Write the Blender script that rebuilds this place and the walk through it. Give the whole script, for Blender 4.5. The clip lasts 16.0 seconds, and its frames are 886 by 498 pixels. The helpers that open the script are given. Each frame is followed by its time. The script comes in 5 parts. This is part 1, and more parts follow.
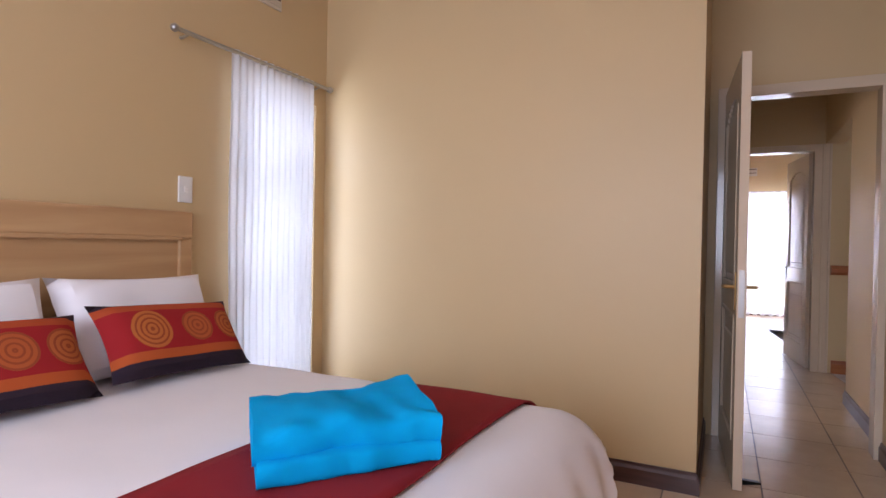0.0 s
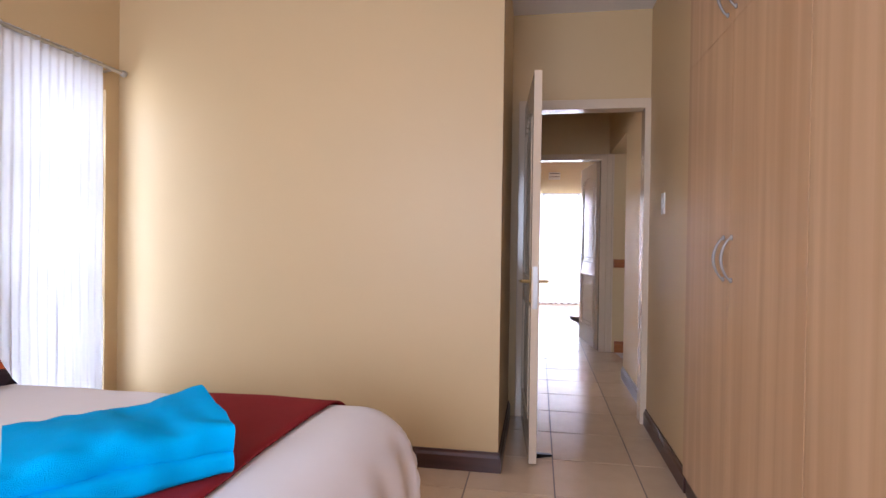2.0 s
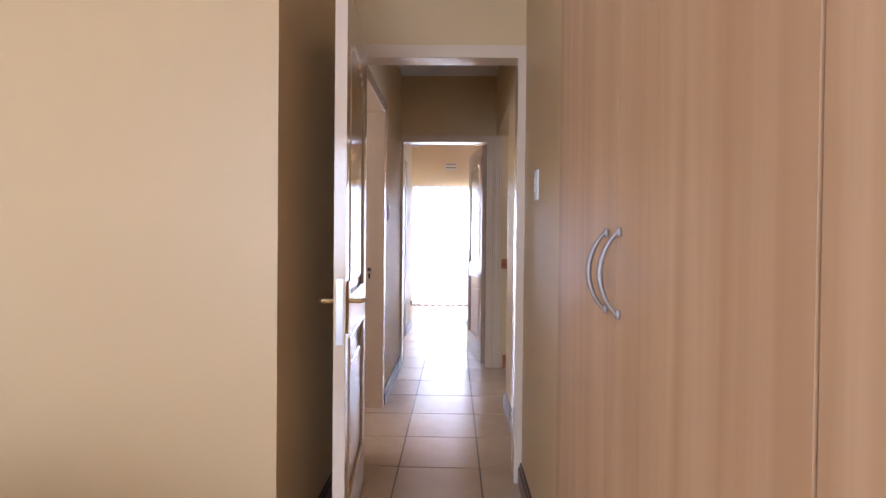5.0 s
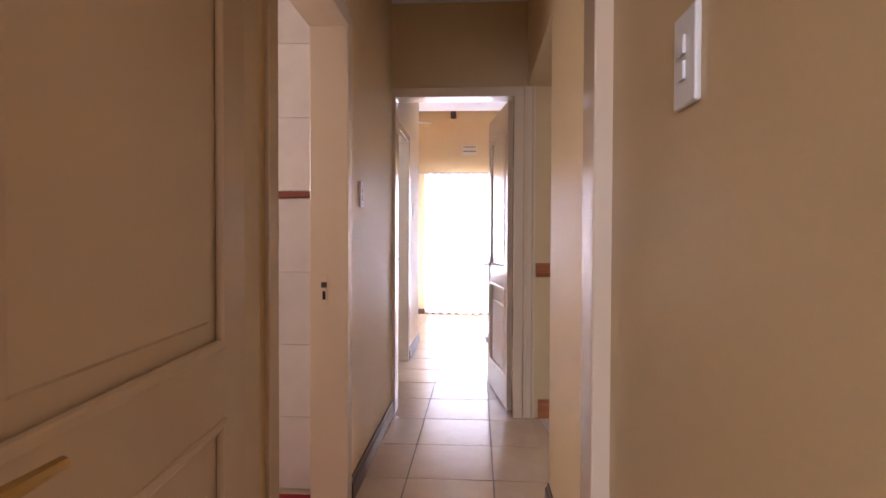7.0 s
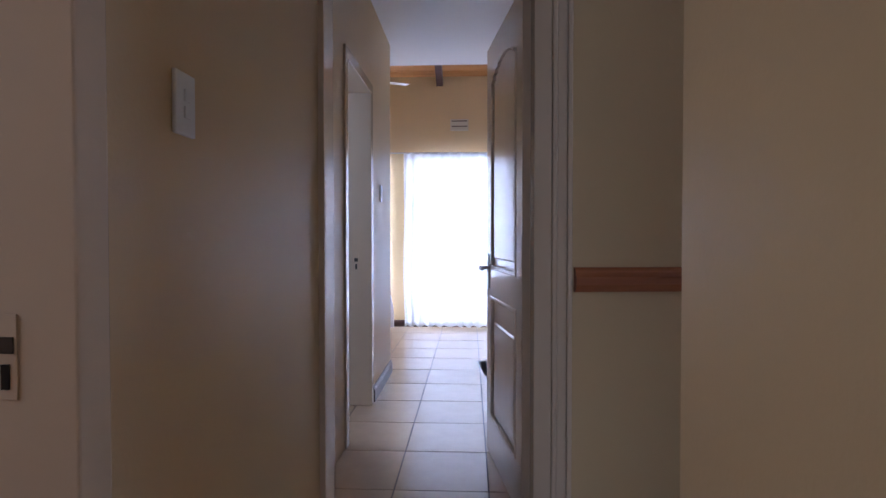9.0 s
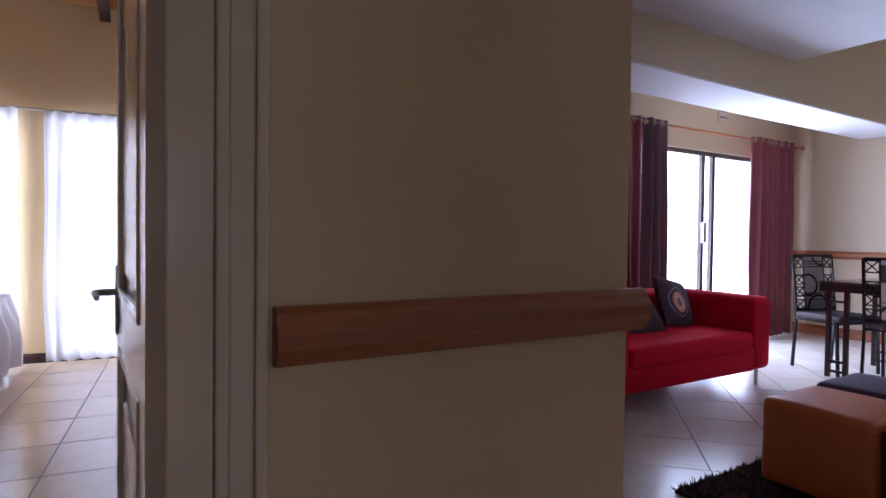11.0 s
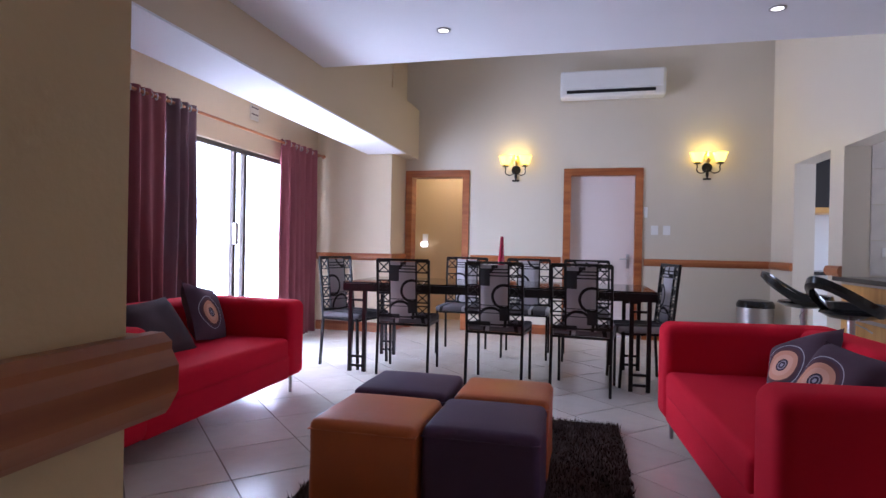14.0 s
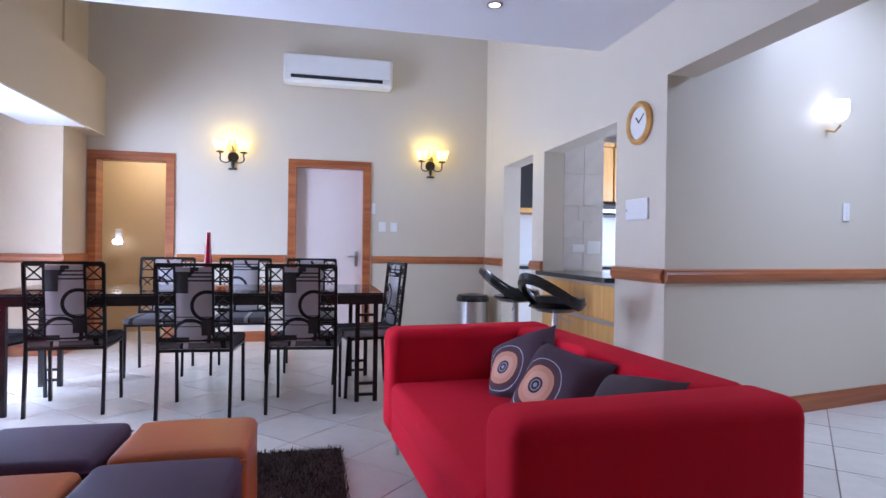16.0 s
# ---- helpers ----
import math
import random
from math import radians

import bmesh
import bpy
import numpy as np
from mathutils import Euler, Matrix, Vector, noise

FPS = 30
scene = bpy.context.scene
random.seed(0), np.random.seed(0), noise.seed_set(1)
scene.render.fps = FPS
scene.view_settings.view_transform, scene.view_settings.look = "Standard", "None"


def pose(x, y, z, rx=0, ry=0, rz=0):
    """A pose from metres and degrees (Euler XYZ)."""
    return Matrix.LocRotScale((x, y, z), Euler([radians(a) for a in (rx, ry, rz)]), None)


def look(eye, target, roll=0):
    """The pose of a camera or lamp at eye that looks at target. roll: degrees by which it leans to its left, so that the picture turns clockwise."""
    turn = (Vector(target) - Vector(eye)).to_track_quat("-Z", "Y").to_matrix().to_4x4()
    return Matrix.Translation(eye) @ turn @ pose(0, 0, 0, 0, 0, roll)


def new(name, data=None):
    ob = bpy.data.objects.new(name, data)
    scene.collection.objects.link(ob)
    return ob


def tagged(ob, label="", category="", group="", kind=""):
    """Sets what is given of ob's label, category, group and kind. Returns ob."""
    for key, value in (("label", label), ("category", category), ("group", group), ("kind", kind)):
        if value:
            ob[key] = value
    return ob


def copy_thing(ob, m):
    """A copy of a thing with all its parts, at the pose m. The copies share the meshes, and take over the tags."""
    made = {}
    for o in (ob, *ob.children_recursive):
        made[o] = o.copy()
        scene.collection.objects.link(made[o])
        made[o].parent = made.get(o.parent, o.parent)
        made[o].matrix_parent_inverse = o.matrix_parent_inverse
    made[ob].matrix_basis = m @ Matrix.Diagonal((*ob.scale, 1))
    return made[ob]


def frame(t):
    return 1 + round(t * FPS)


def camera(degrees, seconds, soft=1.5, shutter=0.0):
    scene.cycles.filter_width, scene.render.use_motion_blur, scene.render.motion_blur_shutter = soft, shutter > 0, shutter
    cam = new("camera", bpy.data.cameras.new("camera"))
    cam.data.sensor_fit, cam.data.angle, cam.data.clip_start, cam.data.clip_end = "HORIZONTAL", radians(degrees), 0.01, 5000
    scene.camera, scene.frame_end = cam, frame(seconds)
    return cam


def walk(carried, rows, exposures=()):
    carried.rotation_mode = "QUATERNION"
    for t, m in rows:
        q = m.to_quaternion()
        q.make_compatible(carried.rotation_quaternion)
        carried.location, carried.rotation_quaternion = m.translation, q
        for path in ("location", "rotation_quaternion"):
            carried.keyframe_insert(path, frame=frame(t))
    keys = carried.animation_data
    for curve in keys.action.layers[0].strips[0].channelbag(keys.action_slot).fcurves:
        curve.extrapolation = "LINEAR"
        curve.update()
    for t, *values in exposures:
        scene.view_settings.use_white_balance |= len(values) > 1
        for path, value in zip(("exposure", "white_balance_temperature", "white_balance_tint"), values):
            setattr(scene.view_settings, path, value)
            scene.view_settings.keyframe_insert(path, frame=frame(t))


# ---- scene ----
cam = camera(76.0, 16.0)
PATH = [
    (0.0, (0.036, 0.218, 1.126), (-0.851, 2.011, 1.108), 1.1),
    (0.5, (0.066, 0.225, 1.131), (-0.686, 2.079, 1.11), 1.1),
    (1.0, (0.086, 0.212, 1.13), (-0.512, 2.121, 1.11), 1.0),
    (1.5, (0.108, 0.206, 1.132), (-0.347, 2.154, 1.113), 0.9),
    (2.0, (0.126, 0.219, 1.145), (-0.204, 2.191, 1.124), 0.8),
    (2.5, (0.176, 0.303, 1.14), (-0.071, 2.288, 1.119), 0.9),
    (3.0, (0.248, 0.385, 1.152), (0.082, 2.378, 1.129), 0.8),
    (3.5, (0.317, 0.508, 1.143), (0.233, 2.506, 1.116), 0.8),
    (4.0, (0.391, 0.742, 1.144), (0.359, 2.741, 1.117), 0.6),
    (4.2, (0.41, 0.842, 1.147), (0.389, 2.842, 1.12), 0.5),
    (6.3, (0.585, 2.272, 1.168), (0.492, 4.27, 1.134), 0.4),
    (6.5, (0.581, 2.439, 1.165), (0.483, 4.437, 1.132), 0.3),
    (7.0, (0.557, 2.848, 1.157), (0.433, 4.844, 1.117), 0.2),
    (7.5, (0.553, 3.239, 1.14), (0.417, 5.234, 1.101), 0.2),
    (8.0, (0.563, 3.646, 1.147), (0.397, 5.639, 1.108), 0.0),
    (8.2, (0.546, 3.801, 1.136), (0.371, 5.792, 1.095), 0.0),
    (10.5, (0.696, 5.453, 1.095), (1.215, 7.384, 1.066), 0.3),
    (11.0, (0.804, 5.631, 1.103), (1.636, 7.449, 1.062), 0.7),
    (11.5, (0.865, 5.747, 1.098), (1.973, 7.412, 1.058), 1.0),
    (12.0, (0.889, 5.872, 1.101), (2.303, 7.286, 1.072), 1.3),
    (12.5, (0.913, 5.95, 1.104), (2.534, 7.121, 1.081), 1.5),
    (13.0, (0.998, 5.99, 1.111), (2.719, 7.009, 1.094), 1.2),
    (13.5, (1.103, 6.048, 1.104), (2.904, 6.917, 1.09), 1.2),
    (14.0, (1.247, 6.08, 1.095), (3.125, 6.769, 1.088), 1.1),
    (14.5, (1.4, 6.074, 1.101), (3.343, 6.553, 1.095), 0.9),
    (15.0, (1.518, 6.056, 1.12), (3.511, 6.231, 1.115), 0.8),
    (15.5, (1.663, 6.059, 1.105), (3.663, 6.015, 1.101), 0.8),
    (16.0, (1.795, 6.044, 1.108), (3.783, 5.83, 1.104), 0.8),
]
walk(cam, [(t, look(eye, target, roll)) for t, eye, target, roll in PATH],
     exposures=[(0.0, -0.02, 5950, 25), (2.0, 0.28, 5850, 24), (4.2, 0.34, 5500, 22), (6.5, 0.76, 6150, 27), (7.5, 0.10, 6400, 32), (8.2, -0.2, 5600, 27),
                (10.3, -1.25, 4950, 19), (11.0, -0.98, 5500, 26), (12.0, -0.22, 5850, 31), (13.0, -0.08, 5850, 30), (14.0, -0.50, 5550, 26), (15.0, -0.22, 5250, 23), (16.0, 0.0, 5200, 22)])

# ---- light ----
# The living room's axes are turned a little against the corridor's.
LIVING = pose(0.918, 6.5, 0, 0, 0, 6.5) @ pose(-0.729, -6.5, 0)
HOME = Matrix()

world = bpy.data.worlds.new("sky")
scene.world = world
world.use_nodes = True
sky = world.node_tree.nodes.new("ShaderNodeTexSky")
sky.sky_type, sky.sun_disc = "NISHITA", False
sky.sun_elevation, sky.sun_rotation = radians(55), radians(60)
back = world.node_tree.nodes["Background"]
back.inputs["Strength"].default_value = 0.15
world.node_tree.links.new(sky.outputs[0], back.inputs[0])

sun = new("sun", bpy.data.lights.new("sun", "SUN"))
sun.data.energy, sun.data.angle, sun.data.color = 3.0, radians(0.5), (1, 0.95, 0.88)
sun.matrix_world = look((4, 14, 20), (2, 17, 0))


def area_light(name, m, width, height, watts, color=(1, 1, 1)):
    ob = new(name, bpy.data.lights.new(name, "AREA"))
    ob.data.shape, ob.data.size, ob.data.size_y = "RECTANGLE", width, height
    ob.data.energy, ob.data.color = watts, color
    ob.matrix_world = m
    return ob


DAY = (0.78, 0.88, 1.0)
WARM = (1.0, 0.84, 0.62)
# Lamps at modelled windows stand in for the sky; others are added fill.
area_light("day_or_fill_light", look((-2.42, 2.6, 1.1), (0, 2.6, 1.0)), 0.62, 1.6, 27, (0.82, 0.92, 1.0))
# added lamp at an assumed window out of view, brightens bed and walls
area_light("day_or_fill_light", look((-0.7, -1.52, 1.5), (-1.0, 1.2, 0.7)), 2.2, 1.4, 84, (0.82, 0.92, 1.0))
area_light("day_or_fill_light", look((0.5, 11.56, 1.1), (0.5, 8, 1.0)), 1.3, 2.0, 160, (0.86, 0.93, 1.0))
area_light("day_or_fill_light", look((-1.0, 11.56, 1.1), (-1.0, 8, 1.0)), 1.0, 2.0, 220, (0.86, 0.93, 1.0))
area_light("day_or_fill_light", LIVING @ look((6.0, 9.62, 1.1), (6.0, 6, 0.9)), 2.6, 2.0, 350, DAY)
# two added overhead lamps, hall and dining area; the ceilings have no opening
area_light("overhead_fill", LIVING @ look((3.4, 2.0, 3.15), (3.4, 2.0, 0)), 2.0, 2.0, 86, DAY)
area_light("overhead_fill", LIVING @ look((6.9, 6.0, 4.1), (6.9, 6.0, 0)), 1.6, 2.6, 5, DAY)
# added fill inside kitchen and both bathrooms, no window modelled there
area_light("day_or_fill_light", LIVING @ look((6.8, 1.3, 1.6), (6.8, 4, 1.2)), 1.6, 1.0, 85, DAY)
area_light("day_or_fill_light", look((-1.85, 4.5, 1.7), (0, 4.7, 1.2)), 0.8, 0.6, 17, (1, 0.93, 0.85))
area_light("day_or_fill_light", look((-1.85, 7.5, 1.7), (0, 7.6, 1.2)), 0.6, 0.6, 22, DAY)
# added lamp without a fixture, brightens the room past the doorway
area_light("next_room_fill", LIVING @ look((8.9, 7.9, 2.5), (8.9, 7.9, 0)), 0.3, 0.3, 14, (1, 0.85, 0.6))


# ---- materials ----
def material(name, color, rough=0.6, metal=0.0, grain=0.0, grain_size=60.0, stain=0.06, stain_size=1.5, spec=0.5):
    """A painted, cloth or metal surface: base colour varied at two scales, with fine relief."""
    m = bpy.data.materials.new(name)
    m.use_nodes = True
    nt = m.node_tree
    b = nt.nodes["Principled BSDF"]
    b.inputs["Roughness"].default_value, b.inputs["Metallic"].default_value = rough, metal
    b.inputs["Specular IOR Level"].default_value = spec
    tc = nt.nodes.new("ShaderNodeTexCoord")
    n1 = nt.nodes.new("ShaderNodeTexNoise")
    n1.inputs["Scale"].default_value, n1.inputs["Detail"].default_value = stain_size, 4
    nt.links.new(tc.outputs["Object"], n1.inputs["Vector"])
    ramp = nt.nodes.new("ShaderNodeMix")
    ramp.data_type = "RGBA"
    ramp.inputs["A"].default_value = (*[c * (1 - stain) for c in color], 1)
    ramp.inputs["B"].default_value = (*[min(1, c * (1 + stain)) for c in color], 1)
    nt.links.new(n1.outputs["Fac"], ramp.inputs["Factor"])
    nt.links.new(ramp.outputs["Result"], b.inputs["Base Color"])
    if grain:
        n2 = nt.nodes.new("ShaderNodeTexNoise")
        n2.inputs["Scale"].default_value, n2.inputs["Detail"].default_value = grain_size, 3
        nt.links.new(tc.outputs["Object"], n2.inputs["Vector"])
        bump = nt.nodes.new("ShaderNodeBump")
        bump.inputs["Strength"].default_value, bump.inputs["Distance"].default_value = grain, 0.01
        nt.links.new(n2.outputs["Fac"], bump.inputs["Height"])
        nt.links.new(bump.outputs["Normal"], b.inputs["Normal"])
    return m


def wood(name, dark, light, rough=0.4, stretch=(1, 1, 0.08), scale=14.0):
    m = bpy.data.materials.new(name)
    m.use_nodes = True
    nt = m.node_tree
    b = nt.nodes["Principled BSDF"]
    b.inputs["Roughness"].default_value = rough
    tc = nt.nodes.new("ShaderNodeTexCoord")
    mp = nt.nodes.new("ShaderNodeMapping")
    mp.inputs["Scale"].default_value = stretch
    nt.links.new(tc.outputs["Object"], mp.inputs["Vector"])
    n1 = nt.nodes.new("ShaderNodeTexNoise")
    n1.inputs["Scale"].default_value, n1.inputs["Detail"].default_value = scale, 6
    n1.inputs["Distortion"].default_value = 0.6
    nt.links.new(mp.outputs[0], n1.inputs["Vector"])
    ramp = nt.nodes.new("ShaderNodeValToRGB")
    ramp.color_ramp.elements[0].position, ramp.color_ramp.elements[0].color = 0.3, (*dark, 1)
    ramp.color_ramp.elements[1].position, ramp.color_ramp.elements[1].color = 0.7, (*light, 1)
    nt.links.new(n1.outputs["Fac"], ramp.inputs[0])
    nt.links.new(ramp.outputs[0], b.inputs["Base Color"])
    bump = nt.nodes.new("ShaderNodeBump")
    bump.inputs["Strength"].default_value, bump.inputs["Distance"].default_value = 0.06, 0.01
    nt.links.new(n1.outputs["Fac"], bump.inputs["Height"])
    nt.links.new(bump.outputs["Normal"], b.inputs["Normal"])
    return m


def tile_material(name, color, rough=0.25, mottled=0.1):
    """Glazed ceramic: mottled, each piece a little different."""
    m = material(name, color, rough, 0, 0.05, 25, mottled, 9)
    nt = m.node_tree
    b = nt.nodes["Principled BSDF"]
    link = b.inputs["Base Color"].links[0]
    source = link.from_socket
    info = nt.nodes.new("ShaderNodeObjectInfo")
    span = nt.nodes.new("ShaderNodeMapRange")
    span.inputs["To Min"].default_value, span.inputs["To Max"].default_value = 0.93, 1.05
    nt.links.new(info.outputs["Random"], span.inputs["Value"])
    hsv = nt.nodes.new("ShaderNodeHueSaturation")
    nt.links.new(span.outputs[0], hsv.inputs["Value"])
    nt.links.new(source, hsv.inputs["Color"])
    nt.links.new(hsv.outputs[0], b.inputs["Base Color"])
    return m


def glowing(name, color, strength):
    m = bpy.data.materials.new(name)
    m.use_nodes = True
    b = m.node_tree.nodes["Principled BSDF"]
    b.inputs["Base Color"].default_value = (*color, 1)
    b.inputs["Emission Color"].default_value = (*color, 1)
    b.inputs["Emission Strength"].default_value = strength
    return m


def sheer(name, color, clear):
    """Thin cloth that light shines through."""
    m = bpy.data.materials.new(name)
    m.use_nodes = True
    nt = m.node_tree
    out = nt.nodes["Material Output"]
    d = nt.nodes.new("ShaderNodeBsdfDiffuse")
    t = nt.nodes.new("ShaderNodeBsdfTranslucent")
    c = nt.nodes.new("ShaderNodeBsdfTransparent")
    for n in (d, t):
        n.inputs["Color"].default_value = (*color, 1)
    m1, m2 = nt.nodes.new("ShaderNodeMixShader"), nt.nodes.new("ShaderNodeMixShader")
    m1.inputs[0].default_value, m2.inputs[0].default_value = 0.48, clear
    nt.links.new(d.outputs[0], m1.inputs[1])
    nt.links.new(t.outputs[0], m1.inputs[2])
    nt.links.new(m1.outputs[0], m2.inputs[1])
    nt.links.new(c.outputs[0], m2.inputs[2])
    nt.links.new(m2.outputs[0], out.inputs["Surface"])
    return m


def glass(name):
    m = bpy.data.materials.new(name)
    m.use_nodes = True
    b = m.node_tree.nodes["Principled BSDF"]
    b.inputs["Roughness"].default_value, b.inputs["Transmission Weight"].default_value = 0.02, 1.0
    b.inputs["IOR"].default_value = 1.45
    return m


def rings(name, ground, ring, spots, size, width, bands=()):
    """Cloth with printed rings round the given spots, in the object's own x and z."""
    m = material(name, ground, 0.85, 0, 0.15, 250, 0.08, 12, 0.2)
    nt = m.node_tree
    b = nt.nodes["Principled BSDF"]
    color = b.inputs["Base Color"].links[0].from_socket
    tc = nt.nodes.new("ShaderNodeTexCoord")
    sep = nt.nodes.new("ShaderNodeSeparateXYZ")
    nt.links.new(tc.outputs["Object"], sep.inputs[0])

    def math_node(op, a, c):
        n = nt.nodes.new("ShaderNodeMath")
        n.operation = op
        for i, v in enumerate((a, c)):
            if isinstance(v, (int, float)):
                n.inputs[i].default_value = v
            else:
                nt.links.new(v, n.inputs[i])
        return n.outputs[0]

    def paint(mask, c):
        nonlocal color
        mix = nt.nodes.new("ShaderNodeMix")
        mix.data_type = "RGBA"
        nt.links.new(mask, mix.inputs["Factor"])
        nt.links.new(color, mix.inputs["A"])
        mix.inputs["B"].default_value = (*c, 1)
        color = mix.outputs["Result"]

    for z0, z1, c in bands:
        paint(math_node("MULTIPLY", math_node("GREATER_THAN", sep.outputs["Z"], z0),
                        math_node("LESS_THAN", sep.outputs["Z"], z1)), c)
    for x, z, radius, c in spots:
        dx = math_node("SUBTRACT", sep.outputs["X"], x)
        dz = math_node("SUBTRACT", sep.outputs["Z"], z)
        r = math_node("SQRT", math_node("ADD", math_node("MULTIPLY", dx, dx), math_node("MULTIPLY", dz, dz)), 0)
        if size:
            paint(math_node("LESS_THAN", r, radius), c)
            wave = math_node("SINE", math_node("MULTIPLY", r, size), 0)
            paint(math_node("MULTIPLY", math_node("GREATER_THAN", wave, width), math_node("LESS_THAN", r, radius)), ring)
        else:
            paint(math_node("MULTIPLY", math_node("LESS_THAN", r, radius),
                            math_node("GREATER_THAN", r, radius - width)), c)
    nt.links.new(color, b.inputs["Base Color"])
    return m


PAINT = material("wall paint", (0.625, 0.458, 0.242), 0.45, 0, 0.05, 90, 0.03, 1.2)
# same wall paint made paler: the living room's light put into the colour
PAINT_LIT = material("wall paint with room light in it", (0.60, 0.535, 0.43), 0.45, 0, 0.05, 90, 0.03, 1.2)
# same wall paint, darkened: shade round beam and alcove put into the colour
PAINT_SHADED = material("wall paint with alcove shade in it", (0.57, 0.45, 0.30), 0.45, 0, 0.05, 90, 0.03, 1.2)
WHITE = material("white ceiling paint", (0.80, 0.79, 0.80), 0.8, 0, 0.05, 60, 0.02)
CREAM = material("cream gloss paint", (0.70, 0.57, 0.42), 0.13, 0, 0.03, 30, 0.03, 3)
PLASTIC = material("white plastic", (0.78, 0.77, 0.75), 0.35, 0, 0, 1, 0.02)
SKIRT = wood("dark brown skirting", (0.045, 0.018, 0.014), (0.10, 0.045, 0.035), 0.3, (0.1, 0.1, 1))
RAIL = wood("orange brown rail", (0.24, 0.062, 0.018), (0.43, 0.15, 0.045), 0.35, (0.06, 0.06, 1.2))
OAK = wood("pale oak veneer", (0.495, 0.298, 0.155), (0.64, 0.424, 0.245), 0.42, (1.4, 1.4, 0.05), 9)
HEADWOOD = wood("headboard veneer", (0.44, 0.25, 0.11), (0.56, 0.35, 0.17), 0.4, (0.1, 0.1, 1.5), 9)
PINE = wood("varnished pine", (0.45, 0.19, 0.05), (0.66, 0.33, 0.11), 0.4, (0.05, 1, 1))
CUPBOARD = wood("kitchen oak", (0.50, 0.25, 0.05), (0.70, 0.40, 0.12), 0.4, (1, 1, 0.08))
FLOOR_TILE = tile_material("beige floor tile", (0.62, 0.46, 0.31), 0.2)
LIVING_TILE = tile_material("pale floor tile", (0.62, 0.58, 0.52), 0.2)
WALL_TILE = tile_material("white wall tile", (0.66, 0.61, 0.56), 0.2, 0.1)
GROUT = material("grout", (0.20, 0.16, 0.13), 0.9, 0, 0.2, 200)
BORDER = material("red brown border", (0.20, 0.055, 0.04), 0.3)
CHROME = material("brushed steel", (0.48, 0.47, 0.46), 0.38, 1.0, 0, 1, 0.03)
SATIN = material("satin steel", (0.36, 0.34, 0.33), 0.5, 0.85, 0, 1, 0.05)
BRASS = material("brass", (0.62, 0.45, 0.2), 0.28, 1.0, 0, 1, 0.05)
BRONZE = material("bronze aluminium", (0.09, 0.075, 0.065), 0.4, 0.6, 0, 1, 0.05)
IRON = material("black wrought iron", (0.018, 0.017, 0.017), 0.35, 0.5, 0.03, 200, 0.2, 20)
LINEN = material("white linen", (0.86, 0.82, 0.83), 0.9, 0, 0.12, 300, 0.03, 6, 0.2)
RUNNER = material("wine red velvet", (0.27, 0.018, 0.022), 0.85, 0, 0.1, 300, 0.12, 10, 0.2)
TOWEL = material("turquoise terry", (0.0, 0.40, 0.80), 0.95, 0, 0.55, 420, 0.10, 20, 0.1)
SOFA = material("red woven cloth", (0.56, 0.009, 0.026), 0.9, 0, 0.15, 400, 0.09, 4, 0.12)
ORANGE = material("tan orange leather", (0.50, 0.120, 0.030), 0.38, 0, 0.1, 120, 0.08, 6)
PURPLE = material("aubergine suede", (0.070, 0.036, 0.078), 0.6, 0, 0.15, 200, 0.15, 8, 0.3)
SHAG = material("dark brown shag", (0.05, 0.032, 0.027), 0.95, 0, 0, 1, 0.3, 30, 0.1)
WINE = material("dusky red curtain", (0.20, 0.05, 0.058), 0.7, 0, 0.08, 300, 0.1, 5, 0.3)
PLUM = material("plum grey curtain", (0.14, 0.075, 0.09), 0.7, 0, 0.08, 300, 0.1, 5, 0.3)
VEIL = sheer("white voile", (0.90, 0.90, 0.91), 0.08)
GLASS = glass("window glass")
BLACK = material("gloss black plastic", (0.012, 0.012, 0.013), 0.12, 0, 0, 1, 0.05)
STONE = material("black granite", (0.03, 0.03, 0.032), 0.12, 0, 0, 1, 0.5, 120)
DARKGLASS = material("smoked glass", (0.02, 0.02, 0.022), 0.06)
DOORPINK = material("pale pink door paint", (0.70, 0.60, 0.56), 0.35, 0, 0.03, 30, 0.03)
REDGLASS = material("red glazed vase", (0.42, 0.015, 0.04), 0.15)
BULB = glowing("lit amber glass", (1.0, 0.70, 0.09), 5.0)
LAMP = glowing("lit lamp", (1.0, 0.97, 0.9), 5.0)
PATIO = material("pale paving", (0.55, 0.53, 0.5), 0.8, 0, 0.1, 40, 0.1, 3)


# ---- building helpers ----
def box(bm, a, b, bevel=0.0, seg=2):
    lo, hi = Vector([min(p, q) for p, q in zip(a, b)]), Vector([max(p, q) for p, q in zip(a, b)])
    made = bmesh.ops.create_cube(bm, size=1.0)["verts"]
    for v in made:
        v.co = Vector([lo[i] + (v.co[i] + 0.5) * (hi[i] - lo[i]) for i in range(3)])
    if bevel:
        edges = list({e for v in made for e in v.link_edges})
        bmesh.ops.bevel(bm, geom=edges, offset=bevel, segments=seg, affect="EDGES", profile=0.5)
    return bm


